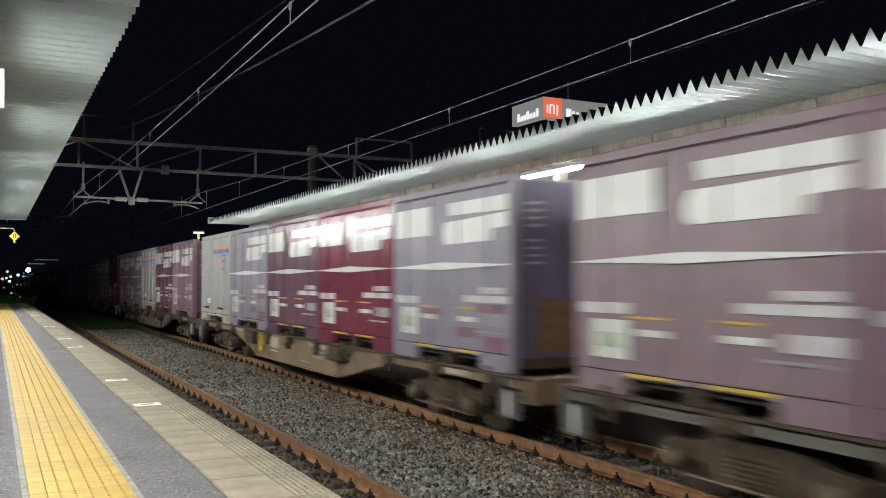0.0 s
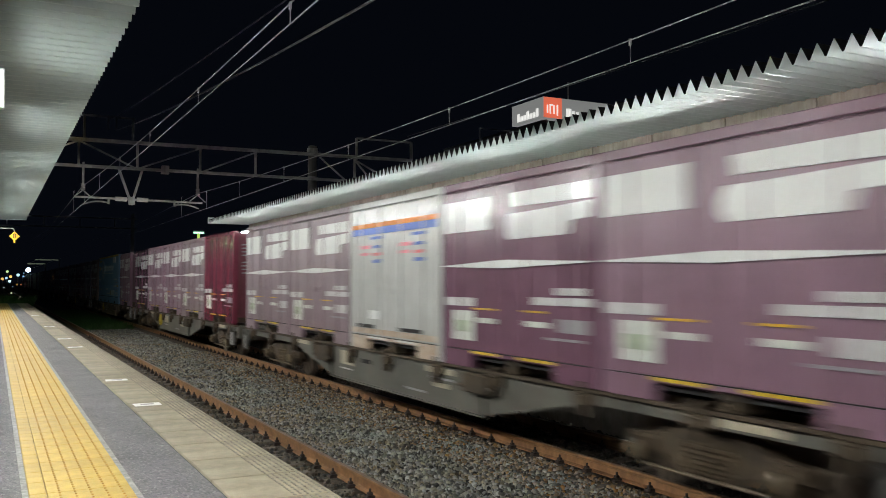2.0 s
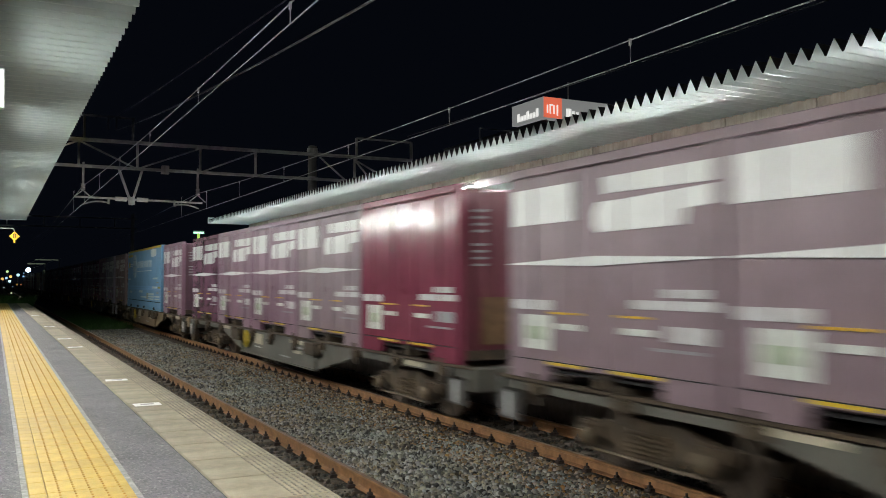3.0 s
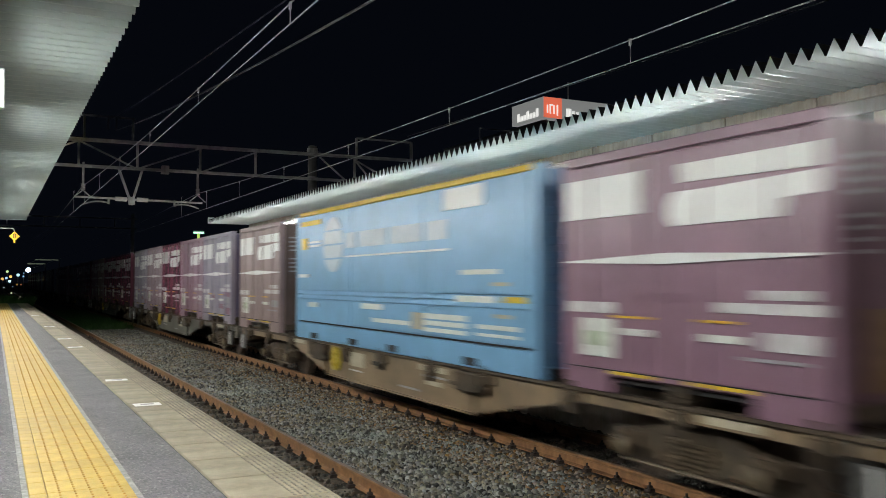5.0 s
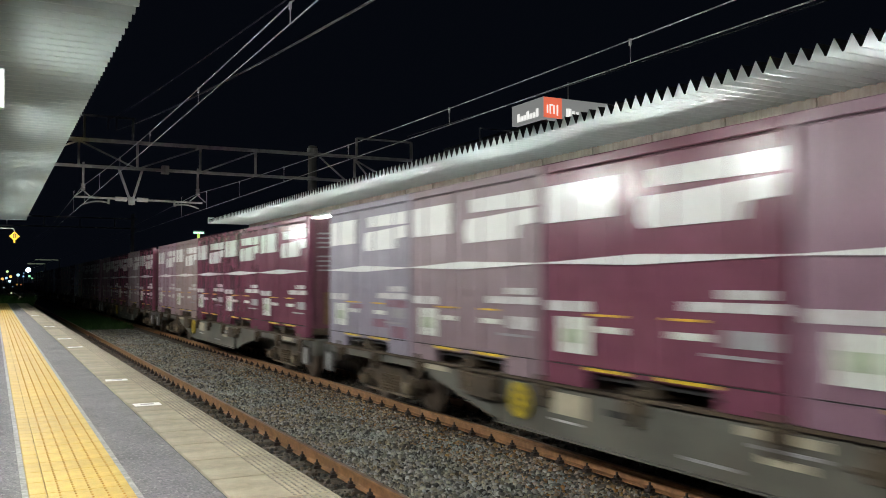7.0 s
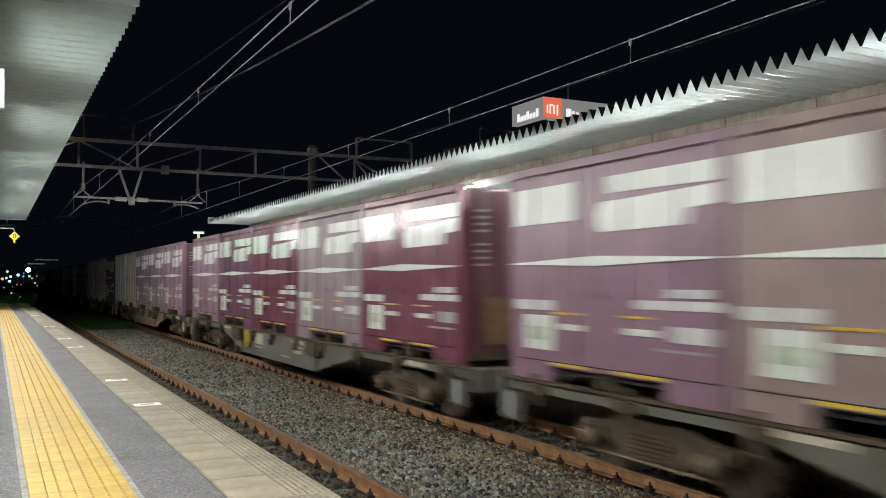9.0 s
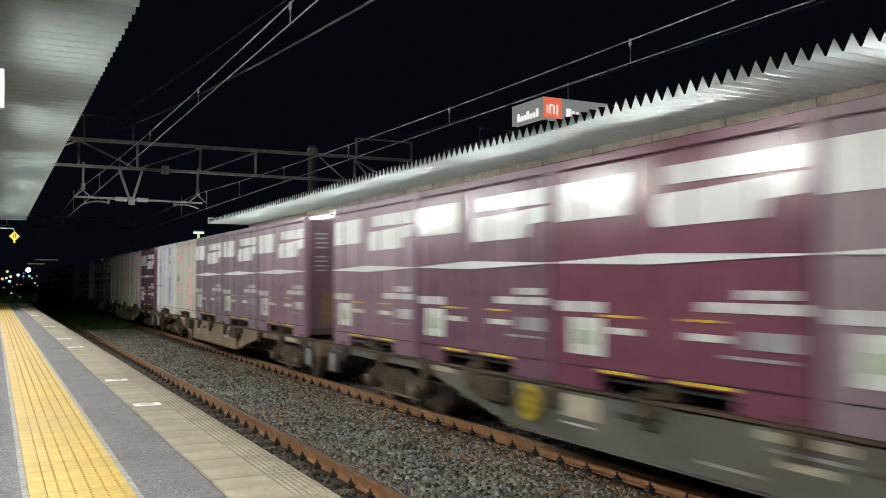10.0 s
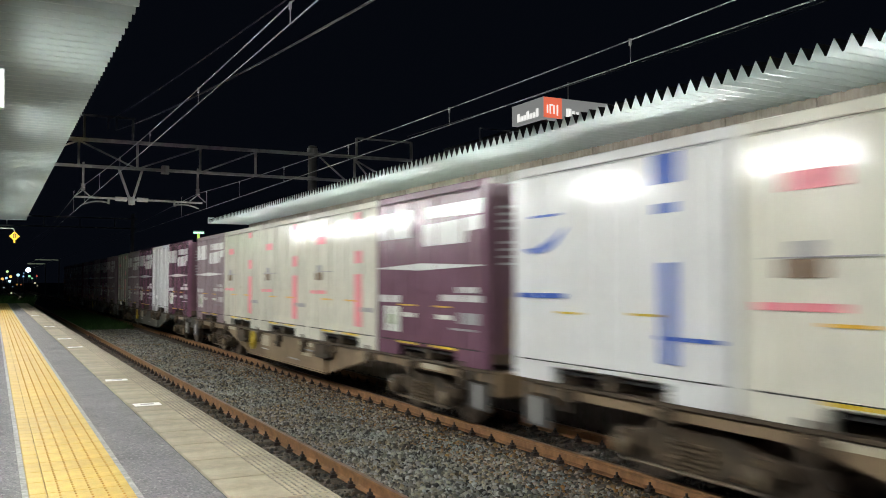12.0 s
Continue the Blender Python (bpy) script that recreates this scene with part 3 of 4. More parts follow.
    for i, (nm, a, b, z0, z1, mt) in enumerate(marks):
        shared(nm, "c_%s_%s%d" % (design, nm, i), lambda bm: side(bm, a, b, z0, z1, -0.006, 0.012), mt, t)
    if design == "blue":
        def swoosh(bm):
            up = [(0.25 + 0.9 * k / 10, 1.62 + 0.24 * (k / 10) ** 2.2) for k in range(11)]
            lo = [(u, z - 0.10 * math.sin(math.pi * k / 10) ** 0.8 - 0.002) for k, (u, z) in enumerate(up)]
            side_poly(bm, lo + up[::-1], -0.006, 0.012)
        shared("emblem", "c_swoosh", swoosh, BLUE, t, "blue curved emblem")
    return t


BAND_TEXT = [(nm, o + a, o + b, z0, z1, mt) for o in (0.0, 1.72) for nm, a, b, z0, z1, mt in (
    ("text_bar", 0.5, 0.95, 1.80, 1.86, PINK), ("text_bar", 1.0, 1.5, 1.96, 2.01, BLUE), ("text_bar", 1.1, 1.45, 1.80, 1.85, BLUE),
    ("text_bar", 0.5, 0.9, 1.68, 1.73, PINK), ("text_bar", 1.1, 1.45, 1.54, 1.60, BLUE), ("text_bar", 1.1, 1.45, 1.67, 1.72, RED))] + [
    ("label_sheet", 0.95, 1.4, 0.55, 0.70, SHEET_WHITE), ("vent_slot", 0.35, 1.15, 0.385, 0.445, BLACK), ("vent_slot", 2.2, 3.1, 0.385, 0.445, BLACK), ("sill_bar", 0.13, 3.6, 0.28, 0.375, RUSTY_WHITE)]


def big_container():
    """Nine-metre sky-blue container; y runs from the far corner."""
    t = empty("long_container", "long sky-blue freight container with yellow top edge", "freight container", "freight containers")
    h, hl, p = 2.70, 4.83, PAINT["sky"]
    S = lambda bm, u0, u1, z0, z1, off, d=0.012: box(bm, -1.24 - off - d, -1.24 - off, hl - u1, hl - u0, z0, z1)
    part("shell", B((-1.18, 1.2, -hl + 0.05, hl - 0.05, 0.12, h - 0.05), bev=0.01), p, t)
    for sx in (-1, 1):
        for sy in (-1, 1):
            shared("corner_post", "l_post", lambda bm: box(bm, -0.08, 0.08, -0.08, 0.08, 0, h, bev=0.012), p, t, "", pose(sx * 1.16, sy * (hl - 0.08), 0))
        shared("bottom_rail", "l_bottom", lambda bm: box(bm, -0.05, 0.05, -hl + 0.16, hl - 0.16, 0.0, 0.335, bev=0.01), p, t, "", pose(sx * 1.18, 0, 0))
        shared("top_rail", "l_top", lambda bm: box(bm, -0.05, 0.05, -hl + 0.16, hl - 0.16, h - 0.08, h - 0.002, bev=0.008), YELLOW, t, "yellow top edge", pose(sx * 1.19, 0, 0))
    for i in range(3):
        a = 0.18 + i * 3.10
        d = part("side_panel", S(bmesh.new(), a, a + 3.08, 1.04, h - 0.09, -0.045, 0.03), p, t)
        part("lower_flap", S(bmesh.new(), a, a + 3.08, 0.38, 0.845, -0.045, 0.03), p, t)
    for z in (0.86, 0.955):
        part("hinge_rail", S(bmesh.new(), 0.17, 9.48, z, z + 0.07, -0.03, 0.022), SKY_LIGHT, t, "lighter blue hinge rail")
    part("lower_seam", S(bmesh.new(), 0.17, 9.48, 0.345, 0.37, -0.035, 0.012), BLACK, t)
    for i in range(12):
        shared("end_rib", "l_rib", lambda bm: box(bm, -1.05, 1.05, -0.03, 0.03, -0.05, 0.05, bev=0.012), SHADED_END_PAINT["sky"], t, "", pose(0, -hl + 0.06, 0.3 + i * 0.19))
    part("end_wall", B((-1.075, 1.075, -hl + 0.04, -hl + 0.08, 0.14, h - 0.06)), SHADED_END_PAINT["sky"], t, "blue end wall in shade-darkened paint")
    # pale round emblem cut by three bars, and the row of letter blocks
    bm = bmesh.new()
    for z0, z1 in ((1.40, 1.65), (1.685, 1.93), (1.965, 2.21), (2.245, 2.49)):
        zs = [z0 + (z1 - z0) * k / 6 for k in range(7)]
        ws = [math.sqrt(max(0.004, 0.55 ** 2 - (z - 1.945) ** 2)) for z in zs]
        prism(bm, [(hl - 2.32 - w, z) for z, w in zip(zs, ws)] + [(hl - 2.32 + w, z) for z, w in reversed(list(zip(zs, ws)))], "x", -1.24, -1.226)
    part("emblem", bm, TEXT_FADED, t, "pale round emblem")
    for i in range(12):
        a = 3.02 + 0.352 * i
        part("letter_block", S(bmesh.new(), a, a + (0.30 if i % 4 != 1 else 0.16), 1.85, 2.14, -0.012), TEXT_FADED, t)
    for nm, a, b, z0, z1, mt in (("underline", 3.0, 7.25, 1.675, 1.705, SHEET_WHITE), ("text_bar", 0.35, 1.6, 2.40, 2.50, YELLOW), ("emblem", 0.4, 0.75, 1.90, 2.14, YELLOW),
                                 ("text_bar", 0.85, 1.6, 1.94, 1.98, SHEET_WHITE), ("text_bar", 0.85, 1.6, 2.02, 2.06, SHEET_WHITE), ("text_bar", 0.2, 0.85, 1.30, 1.37, SHEET_WHITE),
                                 ("label_sheet", 7.1, 8.3, 2.27, 2.58, SHEET_WHITE), ("text_bar", 7.65, 8.7, 1.31, 1.38, PAPER), ("text_bar", 7.5, 8.6, 0.92, 1.01, PAPER),
                                 ("label_sheet", 0.85, 1.45, 0.68, 0.78, PAPER), ("label_sheet", 3.85, 4.8, 0.72, 0.82, PAPER), ("text_bar", 4.35, 5.9, 0.50, 0.57, PAPER),
                                 ("text_bar", 6.45, 7.8, 0.64, 0.72, PAPER), ("text_bar", 6.45, 7.8, 0.54, 0.61, PAPER), ("text_bar", 6.45, 7.8, 0.44, 0.50, PAPER), ("emblem", 6.0, 6.4, 0.46, 0.72, CREAM_PLATE),
                                 ("text_bar", 8.1, 9.2, 0.56, 0.62, PAPER), ("text_bar", 8.1, 9.2, 0.46, 0.50, PAPER), ("emblem", 8.55, 8.95, 1.15, 1.20, CREAM_PLATE), ("emblem", 8.85, 9.35, 0.93, 1.01, YELLOW), ("text_bar", 8.6, 9.0, 0.72, 0.77, CREAM_PLATE)):
        part(nm, S(bmesh.new(), a, b, z0, z1, -0.014, 0.02), mt, t)
    for u in (1.2, 3.4, 5.2, 7.9):
        shared("fork_pocket", "l_pocket", lambda bm: box(bm, -1.236, -1.16, -0.2, 0.2, 0.03, 0.14), BLACK, t, "", pose(0, hl - u, 0))
    return t


WHEELSETS = []


def wagon(coat, word, wheeled=True):
    t = empty("flat_wagon", word + " container flat wagon with weathered fishbelly frame", "freight wagon", "freight wagons")
    # side sills: shallow over the bogies, deep between them
    sill = [(-9.75, 0.80), (-5.5, 0.80), (-3.05, 0.33), (3.05, 0.33), (5.5, 0.80), (9.75, 0.80), (9.75, 0.93), (-9.75, 0.93)]
    for sx in (-1, 1):
        s = shared("side_sill", "w_sill", lambda bm: prism(bm, sill, "x", -0.02, 0.02), coat, t, "grey weathered side sill", pose(sx * 1.12, 0, 0))
        shared("top_flange", "w_flange", lambda bm: box(bm, -0.06, 0.06, -9.75, 9.75, 0.93, 0.975, 0.006), WAGON_DIRT, t, "", pose(sx * 1.14, 0, 0))
        shared("bottom_flange", "w_bflange", lambda bm: box(bm, -0.07, 0.05, -3.05, 3.05, 0.305, 0.33, 0.004), coat, t, "", pose(sx * 1.12, 0, 0))
        if sx < 0:
            for y in (-3.05, 3.05):
                shared("stiffener", "w_stiff", lambda bm: box(bm, -0.05, 0, -0.03, 0.03, 0.34, 0.93), coat, s, "", pose(-0.021, y, 0))
            d = 0.0 if wheeled else 0.75
            for nm, a, b, z0, z1, mt in (("label_panel", 1.1 + d, 1.75 + d, 0.60, 0.86, CREAM_PLATE), ("text_bar", -2.15, -1.25, 0.79, 0.875, CREAM_PLATE), ("text_bar", -2.0, -1.5, 0.58, 0.65, CREAM_PLATE),
                                         ("text_bar", -2.15, -1.4, 0.70, 0.73, TEXT_GREY), ("slot", 0.3 + d, 0.7 + d, 0.70, 0.77, BLACK), ("text_bar", 1.2 + d, 1.75 + d, 0.51, 0.535, TEXT_PALE),
                                         ("text_bar", -1.2, -0.5, 0.44, 0.47, TEXT_GREY), ("end_plate", 4.5, 5.35, 0.835, 0.915, CREAM_PLATE), ("end_plate", -8.2, -7.5, 0.83, 0.91, CREAM_PLATE)):
                shared(nm, "w_%s%.2f" % (nm, a + z0), lambda bm: box(bm, -0.034, -0.02, a, b, z0, z1), mt, s)
    shared("deck", "w_deck", lambda bm: (box(bm, -0.5, 0.5, -9.75, 9.75, 0.72, 0.94), [box(bm, -1.08, 1.08, y - 0.1, y + 0.1, 0.80, 0.93) for y in range(-9, 10, 2)]), WAGON_DIRT, t)
    for sy in (-1, 1):
        shared("end_beam", "w_endbeam", lambda bm: box(bm, -1.15, 1.15, -0.1, 0.1, 0.62, 0.96, 0.01), coat, t, "", pose(0, sy * 9.76, 0))

        def step(bm):
            prism(bm, [(-0.23, 0.42), (0.23, 0.42), (0.23, 0.93), (0.19, 0.93), (0.19, 0.45), (-0.19, 0.45), (-0.19, 0.93), (-0.23, 0.93)], "x", -0.12, -0.07)
        shared("step", "w_step", step, STEEL, t, "pale steel shunter step", pose(-1.12, sy * 9.45, 0))
        shared("step_stripe", "w_stepstripe", lambda bm: box(bm, -0.005, 0.005, -0.025, 0.025, 0.45, 0.76), SHEET_WHITE, t, "white stripe", pose(-1.25, sy * 9.45, 0))
        shared("step_plate", "w_stepplate", lambda bm: box(bm, -0.012, 0.012, -0.19, 0.19, 0.45, 0.78, 0.004), STEEL, t, "grey step plate", pose(-1.23, sy * 9.45, 0))

        def coupler(bm):
            box(bm, -0.12, 0.12, -0.1, 0.3, 0.78, 0.98, 0.02)
            box(bm, -0.16, 0.16, 0.3, 0.44, 0.72, 1.02, 0.04)
            rod(bm, (0.4, 0.0, 0.75), (0.3, 0.35, 0.45), 0.03)
        shared("coupler", "w_coupler", coupler, WAGON_DIRT, t, "", pose(0, sy * 9.8, 0, 0, 0, 0 if sy > 0 else 180))
    if wheeled:
        wheel = shared("brake_wheel", "w_bw", lambda bm: ring(bm, 0.20, 0.028), WHEEL_YELLOW, t, "yellow brake handwheel", pose(-1.21, 2.4, 0.68, 0, 90, 0))
        for i in range(3):
            shared("spoke", "w_spoke", lambda bm: box(bm, -0.19, 0.19, -0.02, 0.02, -0.012, 0.012), WHEEL_YELLOW, wheel, "", pose(0, 0, 0, 0, 0, 60 * i))
    for y, z0 in ((3.3, 0.60), (-3.0, 0.64)):
        shared("brake_box", "w_bb%.1f" % y, lambda bm: (box(bm, -0.14, 0.02, -0.35, 0.35, z0, 0.91, 0.02), rod(bm, (-0.10, -0.5, z0 + 0.08), (-0.10, 0.5, z0 + 0.08), 0.03, 8)), WAGON_DIRT, t, "", pose(-1.15, y, 0))
    for y in (-8.9, -7.2, -5.4, -3.4, -1.7, 0.2, 1.9, 3.9, 5.4, 7.2, 8.9):
        shared("twist_lock", "w_lock", lambda bm: (box(bm, -0.06, 0.04, -0.17, 0.17, 0.78, 0.93, 0.01), box(bm, -0.09, -0.02, -0.07, 0.07, 0.66, 0.90, 0.01), box(bm, -0.08, 0.02, -0.09, 0.09, 0.975, 1.05, 0.01)), WAGON_DIRT, t, "", pose(-1.15, y, 0))
    for sy in (-1, 1):
        b = shared("bogie", "w_bolster", lambda bm: (box(bm, -0.95, 0.95, -0.22, 0.22, 0.42, 0.70, 0.03), box(bm, -0.3, 0.3, -0.3, 0.3, 0.66, 0.73)), WAGON_DIRT, t, "grimy two-axle bogie", pose(0, sy * 7.1, 0))
        for sx in (-1, 1):
            frame_outline = [(-1.22, 0.42), (-1.22, 0.56), (-0.75, 0.60), (-0.42, 0.74), (0.42, 0.74), (0.75, 0.60), (1.22, 0.56), (1.22, 0.42), (0.72, 0.40), (0.40, 0.22), (-0.40, 0.22), (-0.72, 0.40)]
            shared("side_frame", "w_frame", lambda bm: prism(bm, frame_outline, "x", -0.06, 0.06), WAGON_DIRT, b, "", pose(sx * 0.86, 0, 0))
            for y in (-0.95, 0.95):
                shared("axle_box", "w_axlebox", lambda bm: (box(bm, -0.12, 0.1, -0.15, 0.15, 0.27, 0.56, 0.03), rod(bm, (-0.18, 0, 0.405), (0.18, 0, 0.405), 0.10, 12)), WAGON_DIRT, b, "", pose(sx * 0.88, y, 0))
            for y in (-0.95, 0.95):
                shared("axle_cap", "w_axlecap", lambda bm: lathe(bm, [(0.105, 0), (0.105, 0.03), (0.06, 0.05)]), BOX_CAP, b, "pale axle box cap", pose(sx * 1.06, y, 0.405, 0, sx * 90, 0))
                shared("brake_block", "w_brake", lambda bm: box(bm, -0.05, 0.05, -0.05, 0.05, 0.25, 0.55, 0.01), WHEEL, b, "", pose(sx * 0.57, y * 0.50, 0))
            shared("tie_bar", "w_tie", lambda bm: rod(bm, (0, -0.95, 0.25), (0, 0.95, 0.25), 0.022, 8), SPRING, b, "", pose(sx * 0.98, 0, 0))
            for y in (-0.2, 0.0, 0.2):
                shared("coil_spring", "w_spring", lambda bm: lathe(bm, [(0.05 + 0.025 * (k % 2), 0.26 + 0.025 * k) for k in range(13)]), SPRING, b, "", pose(sx * 0.93, y, 0))
        for y in (-0.95, 0.95):
            def wheelset(bm):
                rod(bm, (-0.8, 0, 0), (0.8, 0, 0), 0.075, 12)
                for s in (-1, 1):
                    rod(bm, (s * 0.50, 0, 0), (s * 0.625, 0, 0), 0.405, 28)
                    rod(bm, (s * 0.475, 0, 0), (s * 0.50, 0, 0), 0.43, 28)
                    rod(bm, (s * 0.625, 0, 0), (s * 0.64, 0, 0), 0.33, 20, 0.30)
                    rod(bm, (s * 0.62, 0, 0), (s * 0.70, 0, 0), 0.12, 12)
            w = shared("wheelset", "w_wheelset", wheelset, WHEEL, b, "worn steel wheels on an axle", pose(0, y, 0.405))
            WHEELSETS.append((w, y))
    return t


# wagons in order from the head; the containers of each from its near end
STOCK = [
    ["rose", "maroon", "maroon", "rose", "mauve"],
    ["lilac", "crimson", "plum", "lilac/", "silver:half"],
    ["rose", "plum", "silver:band", "mauve", "mauve"],
    ["crimson-", "mauve", "rose", "rose", "plum"],
    ["rose", "LONG", "tan"],
    ["lilac", "rose/", "maroon", "mauve", "lilac"],
    ["maroon", "maroon", "maroon", "tan", "rose"],
    ["maroon", "mauve", "maroon", "plum", "rose"],
    ["rose", "dusk", "dusk", "cream:red", "white:blue"],
    ["plum", "cream:red", "cream:red", "cream:red", "mauve"],
    ["plum", "white:plain", "plum", "mauve", "cream:red"],
    ["mauve", "plum", "mauve", "maroon", "rose"],
    ["maroon", "mauve", "plum", "mauve", "maroon"],
]
PERIOD = 20.35
FIRST = 9.65          # near corner of the second wagon's load at the start


def load(code):
    if code == "LONG":
        return big_container(), 9.66
    color, _, design = code.partition(":")
    plain = color.endswith("-")
    bare = color.endswith("/")
    return container(color.rstrip("-/"), stripe=not design and not plain, logos=not design and not plain, design=design, first_panel=not bare), 3.745


for k, row in enumerate(STOCK):
    y0 = FIRST + (k - 1) * PERIOD
    w = wagon(*((WAGON_BROWN, "brown") if k in (1, 4, 8, 9) else (WAGON_GREY, "grey")), wheeled=k not in (2, 8))
    RIDERS.append((w, TRACK_B, y0 + 9.5, 0.0))
    y = y0 + (0.40 if k == 8 else -0.1 if k == 9 else 0.0)
    for i, code in enumerate(row):
        ob, length = load(code)
        if "LONG" in row:
            y = y0 + (0.45, 4.69, 15.65)[i]
        RIDERS.append((ob, TRACK_B, y + length / 2, 0.982))
        y += length + (0.09 if k == 8 else 0.055)


def motions():
    for ob, x, y, z in RIDERS:
        walk(ob, [(t, pose(x, y - s, z)) for t, s in SPEED_ROWS])
    for w, y in WHEELSETS:
        rows = []
        for i in range(361):
            t = i / 30
            s = float(np.interp(t, [r[0] for r in SPEED_ROWS], [r[1] for r in SPEED_ROWS]))
            rows.append((t, Matrix.Translation((0, y, 0.405)) @ Matrix.Rotation(s / 0.405, 4, "X")))
        walk(w, rows)


# ---- overhead line ----
GANTRY_Y = 36.0


def strut(name, a, b, w, parent, material=POLE):
    bm = bmesh.new()
    a, b = Vector(a), Vector(b)
    m = Matrix.Translation((a + b) / 2) @ (b - a).to_track_quat("Z", "Y").to_matrix().to_4x4() @ Matrix.Diagonal((w, w, (b - a).length, 1))
    bmesh.ops.create_cube(bm, size=1.0, matrix=m)
    return part(name, bm, material, parent)


gantry = empty("catenary_gantry", "grey steel lattice gantry spanning the tracks", "gantry", m=pose(0, GANTRY_Y, 0))
TOP, LOW = 7.64, 6.66
strut("upper_chord", (-5, 0, TOP), (17.0, 0, TOP + 0.12), 0.13, gantry)
strut("lower_chord", (-5, 0, LOW), (13.9, 0, LOW), 0.11, gantry)
for x in (0.6, 2.85, 5.0, 7.45, 9.75, 14.2):
    strut("vertical_bar", (x, 0, LOW if x < 14 else LOW - 0.3), (x, 0, TOP), 0.085, gantry)
for a, b in (((0.6, LOW), (2.85, TOP)), ((2.85, TOP), (5.0, LOW)), ((5.0, LOW), (7.45, TOP)), ((7.45, LOW), (9.75, TOP)),
             ((12.6, TOP), (14.2, LOW - 0.3)), ((14.2, TOP), (16.2, LOW)), ((14.3, TOP - 0.1), (15.3, LOW - 0.2))):
    strut("diagonal_bar", (a[0], 0.05, a[1]), (b[0], 0.05, b[1]), 0.06, gantry)
strut("outrigger_post", (17.0, 0, TOP - 0.1), (17.0, 0, TOP + 0.95), 0.11, gantry)
strut("outrigger_bar", (14.3, 0, TOP + 0.95), (17.0, 0, TOP + 0.95), 0.07, gantry)
strut("outrigger_post", (14.3, 0, TOP), (14.3, 0, TOP + 0.95), 0.08, gantry)
strut("feeder_bar", (2.9, 0, TOP + 1.0), (4.9, 0, TOP + 1.0), 0.07, gantry, CABLE)
strut("feeder_post", (4.82, 0, TOP), (4.82, 0, TOP + 1.0), 0.08, gantry, CABLE)
strut("feeder_post", (3.04, 0, TOP), (3.04, 0, TOP + 1.0), 0.08, gantry, CABLE)
for x in (3.9, 4.2):
    strut("feeder_drop", (x, 0, TOP + 0.5), (x, 0, TOP + 1.0), 0.06, gantry, CABLE)
part("junction_box", B((5.9, 6.2, -0.18, -0.02, LOW - 0.16, LOW + 0.18), bev=0.02), POLE, gantry)
# crossbar on a V hanger with pull-off arms
strut("hanger_arm", (4.3, 0, LOW), (4.78, 0, 5.30), 0.085, gantry)
strut("hanger_arm", (5.2, 0, LOW), (4.82, 0, 5.30), 0.085, gantry)
strut("cross_bar", (2.72, 0, 5.46), (7.55, 0, 5.40), 0.07, gantry)
part("hanger_clamp", B((4.68, 4.92, -0.09, 0.09, 5.22, 5.52), bev=0.02), POLE, gantry)
for x0, x1 in ((4.2, 4.62), (5.0, 5.42)):
    part("insulator", rod(bmesh.new(), (x0, 0, 5.44), (x1, 0, 5.43), 0.085, 10), PORCELAIN, gantry)
for x in (3.02, 7.36):
    strut("drop_post", (x, 0, LOW + 0.15), (x, 0, 5.95), 0.075, gantry)
    bm = lathe(bmesh.new(), [(0.05 + 0.04 * (k % 2), 5.72 + 0.035 * k) for k in range(8)])
    bmesh.ops.translate(bm, verts=bm.verts, vec=(x, 0, 0))
    part("insulator", bm, PORCELAIN, gantry, "ribbed insulator")
    strut("stay", (x, 0, 5.72), (x - 0.32, 0, 5.46), 0.04, gantry)
    strut("stay", (x, 0, 5.72), (x + 0.32, 0, 5.44), 0.04, gantry)
for xa, s in ((3.95, -1), (6.45, 1)):
    strut("arm_clamp", (xa, 0, 5.46), (xa, 0, 5.22), 0.07, gantry)
    pts = [(xa + s * 0.95 * k / 6, 0.0, 5.27 + 0.06 * math.sin(math.pi * k / 6) - 0.10 * (k / 6) ** 2) for k in range(7)]
    bm = bmesh.new()
    for p, q in zip(pts, pts[1:]):
        rod(bm, p, q, 0.028, 6)
    part("pull_off_arm", bm, POLE, gantry)
rail_frame = empty("roof_railing", "thin steel railing on a roof behind the canopy", "railing", m=pose(19.5, 34.0, 0))
for x in (0.0, 1.6, 3.2):
    strut("post", (x, 0, 4.95), (x, 0, 9.15), 0.06, rail_frame)
for z in (8.5, 9.15):
    strut("bar", (0, 0, z), (3.2, 0, z), 0.05, rail_frame)
strut("base", (-0.5, 0, 4.9), (3.7, 0, 4.9), 0.3, rail_frame)
strut("foot", (0.0, 0, -0.9), (0.0, 0, 4.9), 0.2, rail_frame)
mast = tagged(part("mast", lathe(bmesh.new(), [(0.22, 0), (0.19, 7.4), (0.17, 7.41)], 16), MAST), "round grey concrete catenary mast on the platform", "mast")
mast.matrix_basis = pose(12.35, GANTRY_Y + 0.3, PLAT_Z - 0.3)
part("mast_band", lathe(bmesh.new(), [(0.24, 7.0), (0.24, 7.3)], 16), POLE, mast)
part("mast_band", lathe(bmesh.new(), [(0.24, 5.9), (0.24, 6.05)], 16), POLE, mast)
back_gantry = empty("catenary_gantry", "dim lattice gantry farther along the line", "gantry", m=pose(0, 86, 0))
for z in (8.1, 7.2):
    strut("chord", (-6, 0, z), (12, 0, z), 0.12, back_gantry)
for x in range(-5, 12, 3):
    strut("vertical_bar", (x, 0, 7.2), (x, 0, 8.1), 0.09, back_gantry)
strut("post", (-5.5, 0, -0.7), (-5.5, 0, 8.6), 0.3, back_gantry)
strut("post", (11.6, 0, -0.7), (11.6, 0, 8.6), 0.3, back_gantry)


